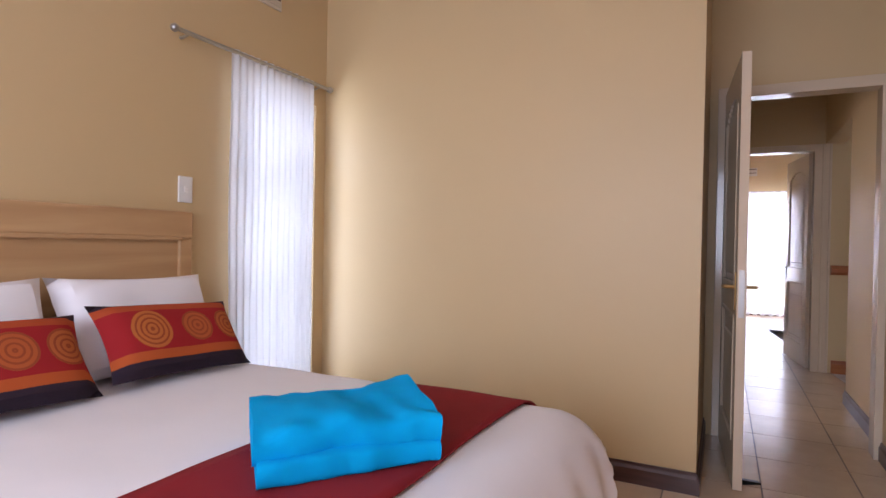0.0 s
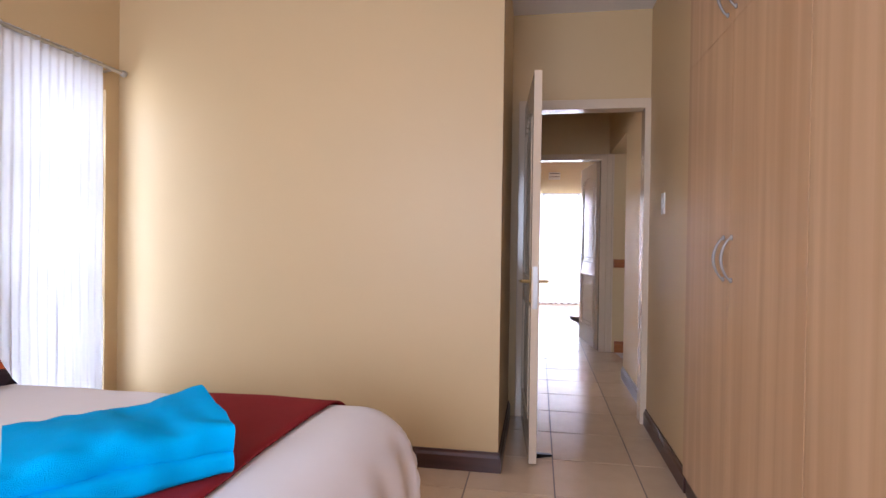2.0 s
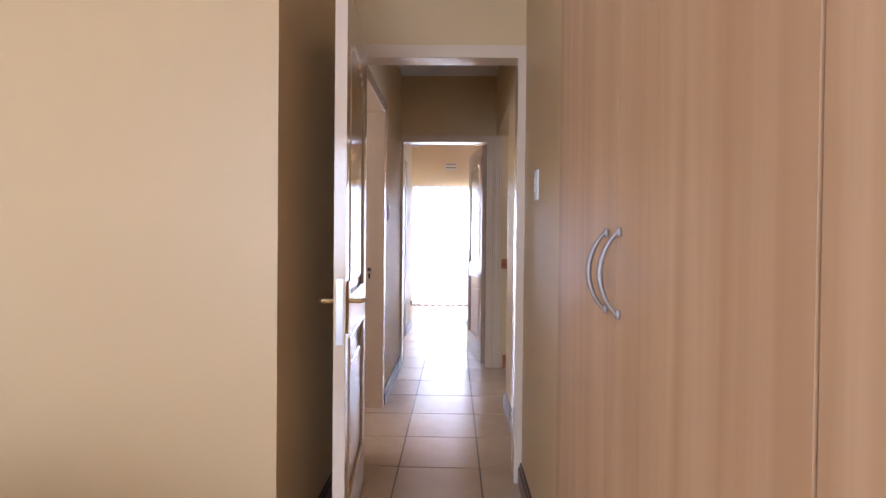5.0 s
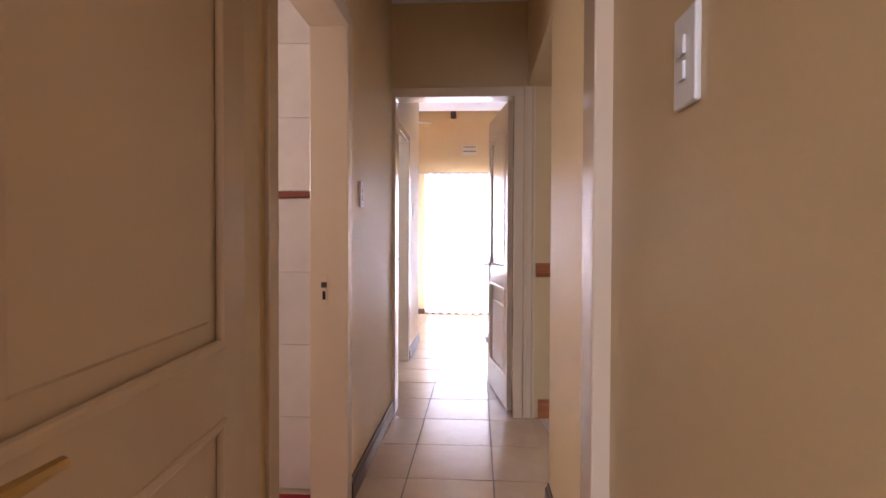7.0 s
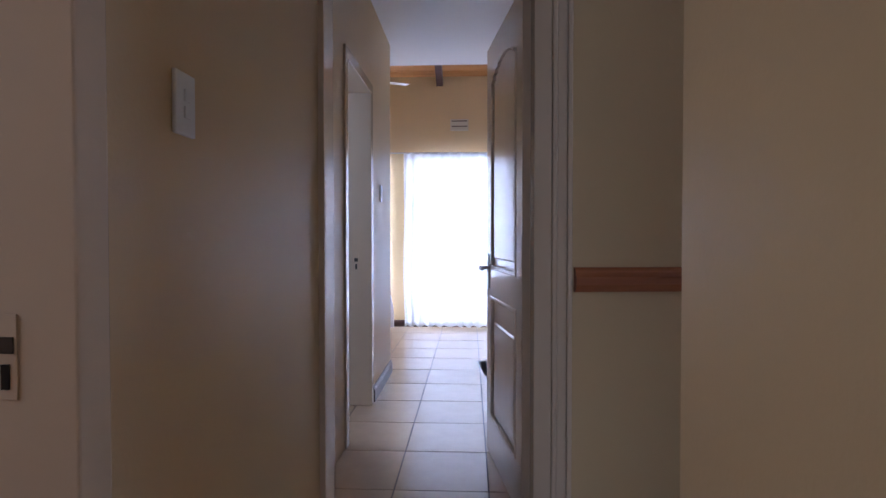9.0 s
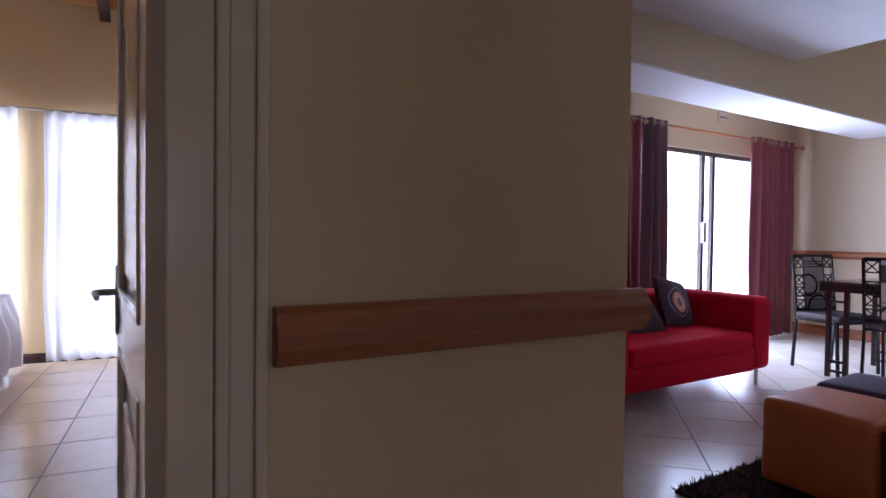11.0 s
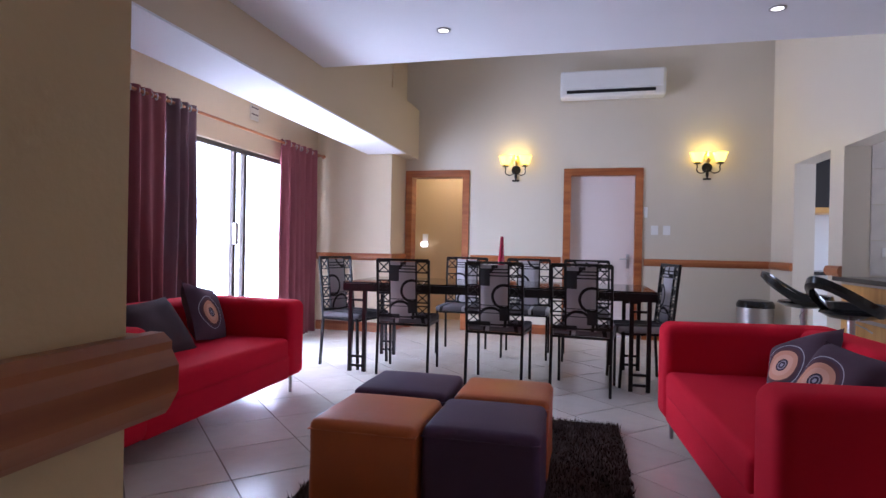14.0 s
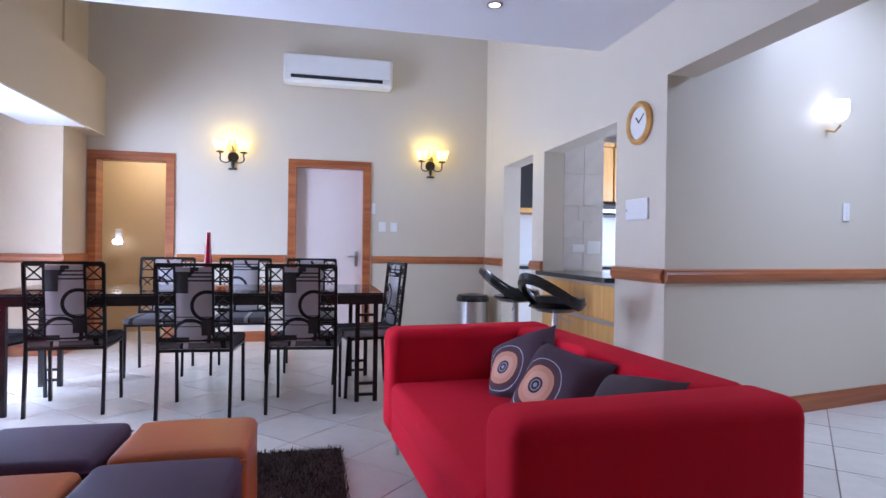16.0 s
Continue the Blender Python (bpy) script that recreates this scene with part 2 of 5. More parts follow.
def tube(bm, pts, r, sides=8):
    """A round bar through the points; r is one radius or one for each point."""
    pts = [Vector(p) for p in pts]
    radii = r if isinstance(r, (list, tuple)) else [r] * len(pts)
    loops = []
    for i, p in enumerate(pts):
        d = (pts[min(i + 1, len(pts) - 1)] - pts[max(i - 1, 0)]).normalized()
        up = Vector((0, 0, 1)) if abs(d.z) < 0.9 else Vector((1, 0, 0))
        u = d.cross(up).normalized()
        if i and u.dot(last) < 0:
            u = -u
        last = u
        w = d.cross(u)
        loops.append([bm.verts.new(p + radii[i] * (math.cos(a) * u + math.sin(a) * w))
                      for a in [2 * math.pi * k / sides for k in range(sides)]])
    for l1, l2 in zip(loops, loops[1:]):
        for k in range(sides):
            bm.faces.new((l1[k], l1[(k + 1) % sides], l2[(k + 1) % sides], l2[k]))
    bm.faces.new(loops[0][::-1])
    bm.faces.new(loops[-1])
    return bm


def lathe(bm, profile, centre=(0, 0, 0), sides=24, capped=True):
    """Turned shape: profile rows of (radius, z) from the bottom up."""
    loops = [[bm.verts.new((centre[0] + r * math.cos(2 * math.pi * k / sides),
                            centre[1] + r * math.sin(2 * math.pi * k / sides), centre[2] + z)) for k in range(sides)]
             for r, z in profile]
    for l1, l2 in zip(loops, loops[1:]):
        for k in range(sides):
            bm.faces.new((l1[k], l1[(k + 1) % sides], l2[(k + 1) % sides], l2[k]))
    if capped:
        bm.faces.new(loops[0][::-1])
        bm.faces.new(loops[-1])
    return bm


def sheet(bm, f, nu, nv):
    """A surface of nu by nv cells through f(u, v), u and v from 0 to 1."""
    grid = [[bm.verts.new(f(i / nu, j / nv)) for j in range(nv + 1)] for i in range(nu + 1)]
    for i in range(nu):
        for j in range(nv):
            bm.faces.new((grid[i][j], grid[i + 1][j], grid[i + 1][j + 1], grid[i][j + 1]))
    return bm


def mesh_of(name, bm, mat, smooth=False):
    bmesh.ops.recalc_face_normals(bm, faces=bm.faces)
    me = bpy.data.meshes.new(name)
    bm.to_mesh(me)
    bm.free()
    me.materials.append(mat)
    if smooth:
        me.shade_smooth()
        me.set_sharp_from_angle(angle=radians(40))
    return me


def part(name, bm, mat, parent, label="", smooth=False, m=None):
    ob = new(name, mesh_of(name, bm, mat, smooth))
    ob.parent = parent
    if m is not None:
        ob.matrix_basis = m
    return tagged(ob, label)


def thing(name, m, label, category, group="", kind=""):
    ob = new(name)
    ob.empty_display_size = 0.1
    ob.matrix_world = m
    return tagged(ob, label, category, group, kind)


def solid(name, bm, mat, m, label, category, group="", kind="", smooth=False):
    ob = new(name, mesh_of(name, bm, mat, smooth))
    ob.matrix_world = m
    return tagged(ob, label, category, group, kind)


def structure(name, mat, m, label, *boxes, category="wall", bevel=0.0):
    bm = bmesh.new()
    for a, b in boxes:
        box(bm, a, b, bevel)
    return solid(name, bm, mat, m, label, category, kind="structure")


B = bmesh.new

# ---- structure: bedroom, passage, corridor ----
H = 2.66
tan = "tan painted plaster wall"
structure("wall_1", PAINT, HOME, tan + " of the bedroom with a tall window",
          ((-2.4, -1.7, 0), (-2.2, 2.32, H)), ((-2.4, 2.96, 0), (-2.2, 3.3, H)),
          ((-2.4, 2.32, 0), (-2.2, 2.96, 0.25)), ((-2.4, 2.32, 1.95), (-2.2, 2.96, H)))
structure("wall_2", PAINT, HOME, tan + " beside the bed",
          ((-2.2, 3.057, 0), (-0.055, 3.2, H)), ((-0.16, 3.2, 0), (-0.055, 4.021, H)))
# this wall's opening is made up, to go with the added lamp
structure("wall_3", PAINT, HOME, tan + " behind the bed's foot with an added opening, out of view",
          ((-2.2, -1.7, 0), (-1.8, -1.55, H)), ((0.4, -1.7, 0), (1.5, -1.55, H)),
          ((-1.8, -1.7, 0), (0.4, -1.55, 0.8)), ((-1.8, -1.7, 2.2), (0.4, -1.55, H)))
structure("wall_4", PAINT, HOME, tan + " behind the wardrobe and along the passage",
          ((1.38, -1.55, 0), (1.5, 2.97, H)), ((0.825, 2.98, 0), (1.016, 4.021, H)))
structure("wall_5", PAINT, HOME, tan + " with the bedroom door opening",
          ((-0.16, 4.021, 0), (0.04, 4.12, H)), ((0.80, 4.021, 0), (1.016, 4.12, H)),
          ((0.04, 4.021, 2.04), (0.80, 4.12, H)))
structure("wall_6", PAINT, HOME, tan + " of the corridor with a bathroom door opening",
          ((-0.14, 4.12, 0), (0.0, 4.36, H)), ((-0.14, 5.21, 0), (0.0, 6.5, H)), ((-0.14, 4.36, 2.05), (0.0, 5.21, H)))
structure("wall_7", PAINT, HOME, tan + " of the corridor beside the wide opening",
          ((0.866, 4.12, 0), (1.016, 5.3, H)), ((0.866, 5.3, 2.12), (1.016, 6.5, H)))
structure("wall_8", PAINT, HOME, tan + " at the corridor's end with a door opening",
          ((-0.14, 6.5, 0), (0.01, 6.62, H)), ((0.793, 6.5, 0), (0.918, 6.62, H)), ((0.01, 6.5, 2.07), (0.793, 6.62, H)))
structure("wall_9", PAINT, LIVING, tan + " with a wooden dado rail and an outer corner",
          ((0.73, 6.5, 0), (1.5, 6.62, 2.7)), ((1.38, 6.62, 0), (1.5, 9.55, 2.7)))
structure("wall_10", PAINT, HOME, tan + " of the second bedroom's passage",
          ((-0.24, 6.62, 0), (-0.1, 7.4, H)), ((-0.24, 8.12, 0), (-0.1, 9.06, H)), ((-0.24, 7.4, 2.05), (-0.1, 8.12, H)))
structure("wall_11", PAINT, HOME, tan + " of the second bedroom with two windows",
          ((-3.0, 11.4, 0), (-1.6, 11.55, 4.0)), ((-0.45, 11.4, 0), (-0.2, 11.55, 4.0)), ((1.2, 11.4, 0), (1.8, 11.55, 4.0)),
          ((-1.6, 11.4, 2.08), (-0.45, 11.55, 4.0)), ((-0.2, 11.4, 2.08), (1.2, 11.55, 4.0)))
structure("wall_12", PAINT, HOME, tan + " closing the second bedroom",
          ((-3.1, 8.92, 0), (-3.0, 11.55, 4.0)), ((-3.0, 8.92, 0), (-0.24, 9.06, 4.0)))
structure("ceiling_1", WHITE, HOME, "white painted flat ceiling of bedroom and corridor",
          ((-2.4, -1.7, H), (1.5, 4.05, H + 0.1)), ((-2.4, 4.05, H), (1.016, 9.06, H + 0.1)), ((1.016, 6.62, H + 0.05), (1.4, 9.06, H + 0.1)), ((1.016, 4.05, H), (1.7, 6.5, H + 0.1)), category="ceiling")
structure("ceiling_2", WHITE, HOME, "white painted flat ceiling strip of the second bedroom",
          ((-3.0, 9.06, H), (1.6, 9.6, H + 0.08)), category="ceiling")
bm = B()
for k in range(20):
    y0, y1 = 9.6 + 1.9 * k / 20, 9.6 + 1.9 * (k + 1) / 20 - 0.008
    box(bm, (-3.0, y0, 0), (1.8, y1, 0.02))
    for v in bm.verts[-8:]:
        v.co.z += 3.75 - 0.384 * (v.co.y - 9.6)
structure("ceiling_4", WHITE, HOME, "white painted fascia above the second bedroom's flat ceiling",
          ((-3.0, 9.52, H + 0.08), (1.6, 9.6, 4.0)), ((-3.0, 9.6, 3.9), (1.8, 11.55, 4.0)), category="ceiling")
solid("ceiling_3", bm, PINE, HOME, "sloping varnished pine board ceiling", "ceiling", kind="structure")
bm = B()
box(bm, (0.14, 9.6, -0.11), (0.22, 11.39, 0.0))
for v in bm.verts:
    v.co.z += 3.74 - 0.384 * (v.co.y - 9.6)
solid("ceiling_beam", bm, SKIRT, HOME, "dark stained rafter under the pine ceiling", "beam", kind="structure")

# bathrooms behind the left wall
structure("wall_13", PLASTIC, HOME, "plain white bathroom walls",
          ((-2.0, 3.2, 0), (-1.9, 5.36, H)), ((-1.9, 5.345, 0), (-0.14, 5.45, H)),
          ((-2.0, 6.6, 0), (-1.9, 8.9, H)), ((-1.9, 8.27, 0), (-0.24, 8.37, H)), ((-1.9, 6.5, 0), (-0.24, 6.6, H)))

# living room, kitchen and hall
# label for walls whose paint colour holds their light or shade
pale = "plaster wall toned for its light"
structure("wall_20", PAINT_LIT, LIVING, pale + " with two wood framed doorways",
          ((8.386, 3.6, 0), (8.55, 5.39, 4.3)), ((8.386, 6.19, 0), (8.55, 7.57, 4.3)), ((8.386, 8.29, 0), (8.55, 9.6, 4.3)),
          ((8.386, 5.39, 2.04), (8.55, 6.19, 4.3)), ((8.386, 7.57, 2.04), (8.55, 8.29, 4.3)))
structure("wall_21", PAINT_LIT, LIVING, pale + " with a kitchen doorway, a serving hatch and a wide opening",
          ((7.68, 3.674, 0), (8.386, 3.874, 4.3)), ((6.8, 3.674, 2.04), (7.68, 3.874, 4.3)), ((6.52, 3.674, 0), (6.8, 3.874, 4.3)),
          ((5.21, 3.674, 2.02), (6.52, 3.874, 4.3)), ((5.21, 3.69, 0), (6.52, 3.85, 0.87)), ((4.658, 3.674, 0), (5.21, 3.874, 4.3)),
          ((1.9, 3.674, 2.18), (4.62, 3.874, 2.7)), ((0.6, 3.674, 0), (1.9, 3.874, 2.7)))
# sliding door wall, pier and beam carry their shade in the paint colour
structure("wall_22", PAINT_SHADED, LIVING, pale + " with the sliding door opening",
          ((1.5, 9.4, 0), (4.7, 9.55, 2.7)), ((7.35, 9.4, 0), (7.8, 9.55, 2.7)), ((4.7, 9.4, 2.06), (7.35, 9.55, 2.7)))
structure("wall_23", PAINT_SHADED, LIVING, pale + " pier and wall above the alcove",
          ((7.8, 8.38, 0), (8.386, 9.55, 4.3)), ((5.45, 8.4, 2.93), (7.8, 8.55, 4.3)))
structure("beam", PAINT_SHADED, LIVING, "wide plastered beam over the alcove, shade put into its colour", ((1.5, 8.2, 2.27), (8.384, 8.7, 2.93)), category="beam")
structure("soffit", WHITE, LIVING, "white painted underside of the beam", ((1.5, 8.2, 2.255), (7.8, 8.7, 2.268)), category="beam")
structure("ceiling_5", WHITE, LIVING, "white painted flat living room ceiling",
          ((0.74, 3.0, 2.6), (1.38, 6.5, 2.7)), ((1.38, 3.0, 2.6), (5.45, 8.2, 2.7)), ((1.5, 8.7, 2.6), (7.8, 9.55, 2.7)), category="ceiling")
structure("ceiling_6", WHITE, LIVING, "white painted high ceiling over the dining table",
          ((5.45, 3.6, 4.2), (8.55, 8.55, 4.3)), ((5.37, 3.874, 2.7), (5.45, 8.2, 4.3)), category="ceiling")
structure("wall_24", PAINT_LIT, LIVING, pale + " closing the hall",
          ((0.6, -1.1, 0), (5.7, -1.0, 3.4)), ((0.5, -1.1, 0), (0.6, 3.874, 3.4)),
          ((0.6, 3.674, 2.7), (5.2, 3.8, 3.4)))
# the hall's long wall runs off at an angle from the pier
bm = B()
plan = [(4.62, 3.874), (4.658, 3.874), (4.658, 3.672), (4.81, 3.672), (5.67, -1.0), (5.52, -1.0)]
low, high = [[bm.verts.new((x, y, z)) for x, y in plan] for z in (0.0, 3.3)]
for k in range(6):
    bm.faces.new((low[k], low[(k + 1) % 6], high[(k + 1) % 6], high[k]))
bm.faces.new(low)
bm.faces.new(high)
solid("wall_27", bm, PAINT_LIT, LIVING, pale + " of the hall with a dado rail", "wall", kind="structure")
structure("ceiling_7", WHITE, LIVING, "white painted hall ceiling", ((0.5, -1.1, 3.3), (5.7, 3.674, 3.4)), category="ceiling")
structure("wall_25", PLASTIC, LIVING, "white tiled kitchen walls",
          ((5.2, 1.0, 0), (8.55, 1.15, 2.7)), ((8.4, 1.15, 0), (8.55, 3.6, 2.7)))
structure("ceiling_8", WHITE, LIVING, "white painted kitchen ceiling", ((5.2, 1.0, 2.6), (8.55, 3.674, 2.7)), category="ceiling")
structure("wall_26", PAINT, LIVING, tan + " of the room past the open doorway",
          ((9.4, 6.9, 0), (9.5, 9.6, 2.7)), ((8.55, 6.9, 0), (9.4, 7.0, 2.7)), ((8.55, 9.5, 0), (9.4, 9.6, 2.7)), ((8.55, 6.9, 2.6), (9.5, 9.6, 2.7)))


# floors with single tiles
def tiled_floor(name, m, x0, x1, y0, y1, pitch_x, pitch_y, ox, oy, turn, mat, label):
    floor = structure(name, GROUT, m, label, ((x0, y0, -0.12), (x1, y1, -0.003)), category="floor")
    shared = None
    ca, sa = math.cos(radians(turn)), math.sin(radians(turn))
    gap, half_x, half_y = 0.0035, pitch_x / 2, pitch_y / 2
    reach = int(14 / min(pitch_x, pitch_y))
    for i in range(-reach, reach):
        for j in range(-reach, reach):
            u, v = (i + 0.5) * pitch_x, (j + 0.5) * pitch_y
            cx, cy = ox + ca * u - sa * v, oy + sa * u + ca * v
            corners = [(cx + ca * a - sa * b, cy + sa * a + ca * b) for a in (-half_x, half_x) for b in (-half_y, half_y)]
            if max(c[0] for c in corners) < x0 + 0.03 or min(c[0] for c in corners) > x1 - 0.03 \
                    or max(c[1] for c in corners) < y0 + 0.03 or min(c[1] for c in corners) > y1 - 0.03:
                continue
            inside = all(x0 <= c[0] <= x1 and y0 <= c[1] <= y1 for c in corners)
            if inside and shared is not None:
                me = shared
            else:
                bm = box(B(), (-half_x + gap, -half_y + gap, -0.012), (half_x - gap, half_y - gap, 0))
                if not inside:
                    for px, py, nx, ny in ((x0, 0, -1, 0), (x1, 0, 1, 0), (0, y0, 0, -1), (0, y1, 0, 1)):
                        lx, ly = ca * (px - cx) + sa * (py - cy), -sa * (px - cx) + ca * (py - cy)
                        if bm.verts:
                            bmesh.ops.bisect_plane(bm, geom=bm.verts[:] + bm.edges[:] + bm.faces[:], plane_co=(lx, ly, 0),
                                                   plane_no=(ca * nx + sa * ny, -sa * nx + ca * ny, 0), clear_outer=True)
                    if len(bm.faces) < 3:
                        bm.free()
                        continue
                me = mesh_of("floor_tile", bm, mat)
                if inside:
                    shared = me
            ob = new("floor_tile", me)
            ob.parent = floor
            ob.matrix_basis = pose(cx, cy, 0, 0, 0, turn)
    return floor


def skirting(m, mat, label, *runs, h=0.1, d=0.016):
    """Runs of (x0, y0, x1, y1): one long face on the wall's line, set off to the left of the way."""
    for x0, y0, x1, y1 in runs:
        w = Vector((x1 - x0, y1 - y0, 0))
        n = Vector((-w.y, w.x, 0)).normalized()
        bm = B()
        prof = [(0, 0), (d, 0), (d, h * 0.72), (d * 0.55, h * 0.86), (d * 0.45, h), (0, h)]
        ends = [[bm.verts.new(Vector((x, y, 0)) + n * a + Vector((0, 0, z))) for a, z in prof] for x, y in ((x0, y0), (x1, y1))]
        for k in range(6):
            bm.faces.new((ends[0][k], ends[0][(k + 1) % 6], ends[1][(k + 1) % 6], ends[1][k]))
        bm.faces.new(ends[0])
        bm.faces.new(ends[1][::-1])
        solid("baseboard", bm, mat, m, label, "skirting board", kind="structure")


def dado(m, label, *runs, z=0.909, h=0.088, d=0.036):
    for x0, y0, x1, y1 in runs:
        w = Vector((x1 - x0, y1 - y0, 0))
        n = Vector((-w.y, w.x, 0)).normalized()
        bm = B()
        prof = [(0, 0), (d * 0.55, 0), (d * 0.7, h * 0.08), (d, h * 0.3), (d, h * 0.62), (d * 0.75, h * 0.8), (d * 0.75, h * 0.9), (d * 0.45, h), (0, h)]
        ends = [[bm.verts.new(Vector((x, y, z)) + n * a + Vector((0, 0, q))) for a, q in prof] for x, y in ((x0, y0), (x1, y1))]
        k9 = len(prof)
        for k in range(k9):
            bm.faces.new((ends[0][k], ends[0][(k + 1) % k9], ends[1][(k + 1) % k9], ends[1][k]))
        bm.faces.new(ends[0])
        bm.faces.new(ends[1][::-1])
        solid("dado_rail", bm, RAIL, m, label, "dado rail", kind="structure")


dark = "dark brown skirting board along the wall"
skirting(HOME, SKIRT, dark, (-0.055, 3.057, -2.2, 3.057), (-0.055, 4.02, -0.055, 3.04), (-2.2, 3.05, -2.2, 2.1),
         (0.825, 2.99, 0.825, 4.02), (0.0, 6.5, 0.0, 5.28), (0.866, 4.13, 0.866, 5.3), (-0.1, 9.05, -0.1, 8.2))
skirting(HOME, SKIRT, dark, (1.2, 11.4, -2.9, 11.4), h=0.08)
skirting(LIVING, RAIL, "orange brown wooden skirting board", (1.5, 6.5, 0.755, 6.5), (8.386, 3.874, 8.386, 5.3), (8.386, 6.28, 8.386, 7.47), (8.386, 8.38, 7.8, 8.38),
         (7.8, 8.4, 7.8, 9.38), (5.50, -0.9, 4.62, 3.872), (1.5, 9.4, 1.5, 6.52), h=0.12)
wooden = "orange brown varnished wooden dado rail"
dado(LIVING, wooden, (1.5355, 6.5, 0.735, 6.5), (1.5, 9.4, 1.5, 6.4995), (8.386, 3.874, 8.386, 5.29), (8.386, 6.29, 8.386, 7.46),
     (8.386, 8.38, 7.775, 8.38), (7.8, 8.355, 7.8, 9.4), (7.68, 3.874, 8.386, 3.874), (6.52, 3.874, 6.8, 3.874), (4.612, 3.874, 5.21, 3.874),
     (5.50, -0.9, 4.62, 3.885))


# ---- doors, frames, windows ----
def door_frame(name, m, width, height, depth, mat, label, face=0.05, proud=0.012):
    """Opening from x 0 to width in the wall y 0 to depth; face is the width of the frame on the wall."""
    f = thing(name, m, label, "door frame", kind="structure")
    for x0, x1 in ((-face, 0.012), (width - 0.012, width + face)):
        part("jamb", box(B(), (x0, -proud, 0), (x1, depth + proud, height + 0.0), 0.004), mat, f)
    part("head", box(B(), (-face, -proud - 0.001, height - 0.012), (width + face, depth + proud + 0.001, height + face), 0.004), mat, f)
    return f


def handle_set(parent, x, z, side, mat, y0):
    """Lever and plate on the face y0, pointing out by side."""
    p = part("handle_plate", box(B(), (x - 0.02, y0, z - 0.11), (x + 0.02, y0 + side * 0.006, z + 0.07), 0.003), mat, parent, "brass handle plate")
    lever = tube(B(), [(x, y0, z), (x, y0 + side * 0.045, z), (x - 0.02, y0 + side * 0.052, z), (x - 0.11, y0 + side * 0.05, z - 0.004)], [0.009, 0.009, 0.009, 0.007])
    part("lever", lever, mat, p, smooth=True)


def panel_door(name, m, width, height, mat, label, metal, thick=0.04):
    """Leaf from x 0 (hinge) to width, y 0 to thick, with two sunk panels, the upper one arched, on both faces."""
    d = thing(name, m, label, "door", kind="structure")
    rail, low, mid = 0.115, 0.2, 0.92
    zs = [(low, mid - 0.12), (mid + 0.02, height - 0.14)]
    bm = B()
    box(bm, (0, 0, 0), (rail, thick, height))
    box(bm, (width - rail, 0, 0), (width, thick, height))
    box(bm, (rail, 0, 0), (width - rail, thick, low))
    box(bm, (rail, 0, zs[0][1]), (width - rail, thick, zs[1][0]))
    n = 10
    for k in range(n):
        xa, xb = rail + (width - 2 * rail) * k / n, rail + (width - 2 * rail) * (k + 1) / n
        q = abs((k + 0.5) / n - 0.5) * 2
        box(bm, (xa, 0, zs[1][1] - 0.07 * q * q), (xb, thick, height))
    part("stiles", bm, mat, d)
    for z0, z1 in zs:
        bm = B()
        box(bm, (rail - 0.01, 0.012, z0 - 0.01), (width - rail + 0.01, thick - 0.012, z1 + 0.01))
        box(bm, (rail + 0.05, 0.005, z0 + 0.05), (width - rail - 0.05, thick - 0.005, z1 - 0.12), 0.007, 1)
        part("panel", bm, mat, d)
        for y in (0.0, thick):
            a, b = (y - 0.004, y + 0.012) if y == 0 else (y - 0.012, y + 0.004)
            top = z1 - (0.07 if z1 > 1.2 else 0.0)
            part("moulding", box(B(), (rail - 0.006, a, z0), (rail + 0.016, b, top), 0.006), mat, d)
            part("moulding", box(B(), (width - rail - 0.016, a, z0), (width - rail + 0.006, b, top), 0.006), mat, d)
            part("moulding", box(B(), (rail - 0.006, a, z0 - 0.006), (width - rail + 0.006, b, z0 + 0.016), 0.006), mat, d)
            if z1 < 1.2:
                part("moulding", box(B(), (rail - 0.006, a, z1 - 0.016), (width - rail + 0.006, b, z1 + 0.006), 0.006), mat, d)
    handle_set(d, width - 0.055, 0.94, -1, metal, 0.0)
    handle_set(d, width - 0.055, 0.94, 1, metal, thick)
    part("latch_plate", box(B(), (width - 0.001, 0.008, 0.80), (width + 0.002, thick - 0.008, 1.02)), CHROME, d, "steel latch plate on the edge")
    return d


def hinge(x, y, tx, ty):
    return pose(x, y, 0.01, 0, 0, math.degrees(math.atan2(ty - y, tx - x)))


panel_door("door_1", hinge(0.03, 4.0, 0.095, 3.18), 0.825, 2.03, CREAM, "cream panelled bedroom door standing wide open", BRASS)
door_frame("trim_1", pose(0.04, 4.021, 0), 0.76, 2.04, 0.099, CREAM, "cream painted door frame of the bedroom")
panel_door("door_2", hinge(0.79, 6.62, 0.68, 7.39), 0.78, 2.05, CREAM, "cream panelled door of the second bedroom, open", CHROME)
door_frame("trim_2", pose(0.01, 6.5, 0), 0.783, 2.07, 0.12, CREAM, "cream painted door frame at the corridor's end", 0.05)
arch = thing("trim_7", pose(0.845, 6.5, 0), "wide cream moulded architrave beside the corridor's end door", "door frame", kind="structure")
for xa, xb, out in ((0.0, 0.018, 0.016), (0.018, 0.054, 0.010), (0.054, 0.072, 0.018)):
    part("moulding", box(B(), (xa, -out, 0), (xb, -0.001, 2.12), 0.004), CREAM, arch)
door_frame("trim_3", pose(0.0, 4.36, 0, 0, 0, 90), 0.85, 2.05, 0.14, CREAM, "cream painted door frame of the bathroom", 0.06)
door_frame("trim_4", pose(-0.1, 7.4, 0, 0, 0, 90), 0.72, 2.05, 0.14, CREAM, "cream painted door frame of the second bathroom", 0.05)
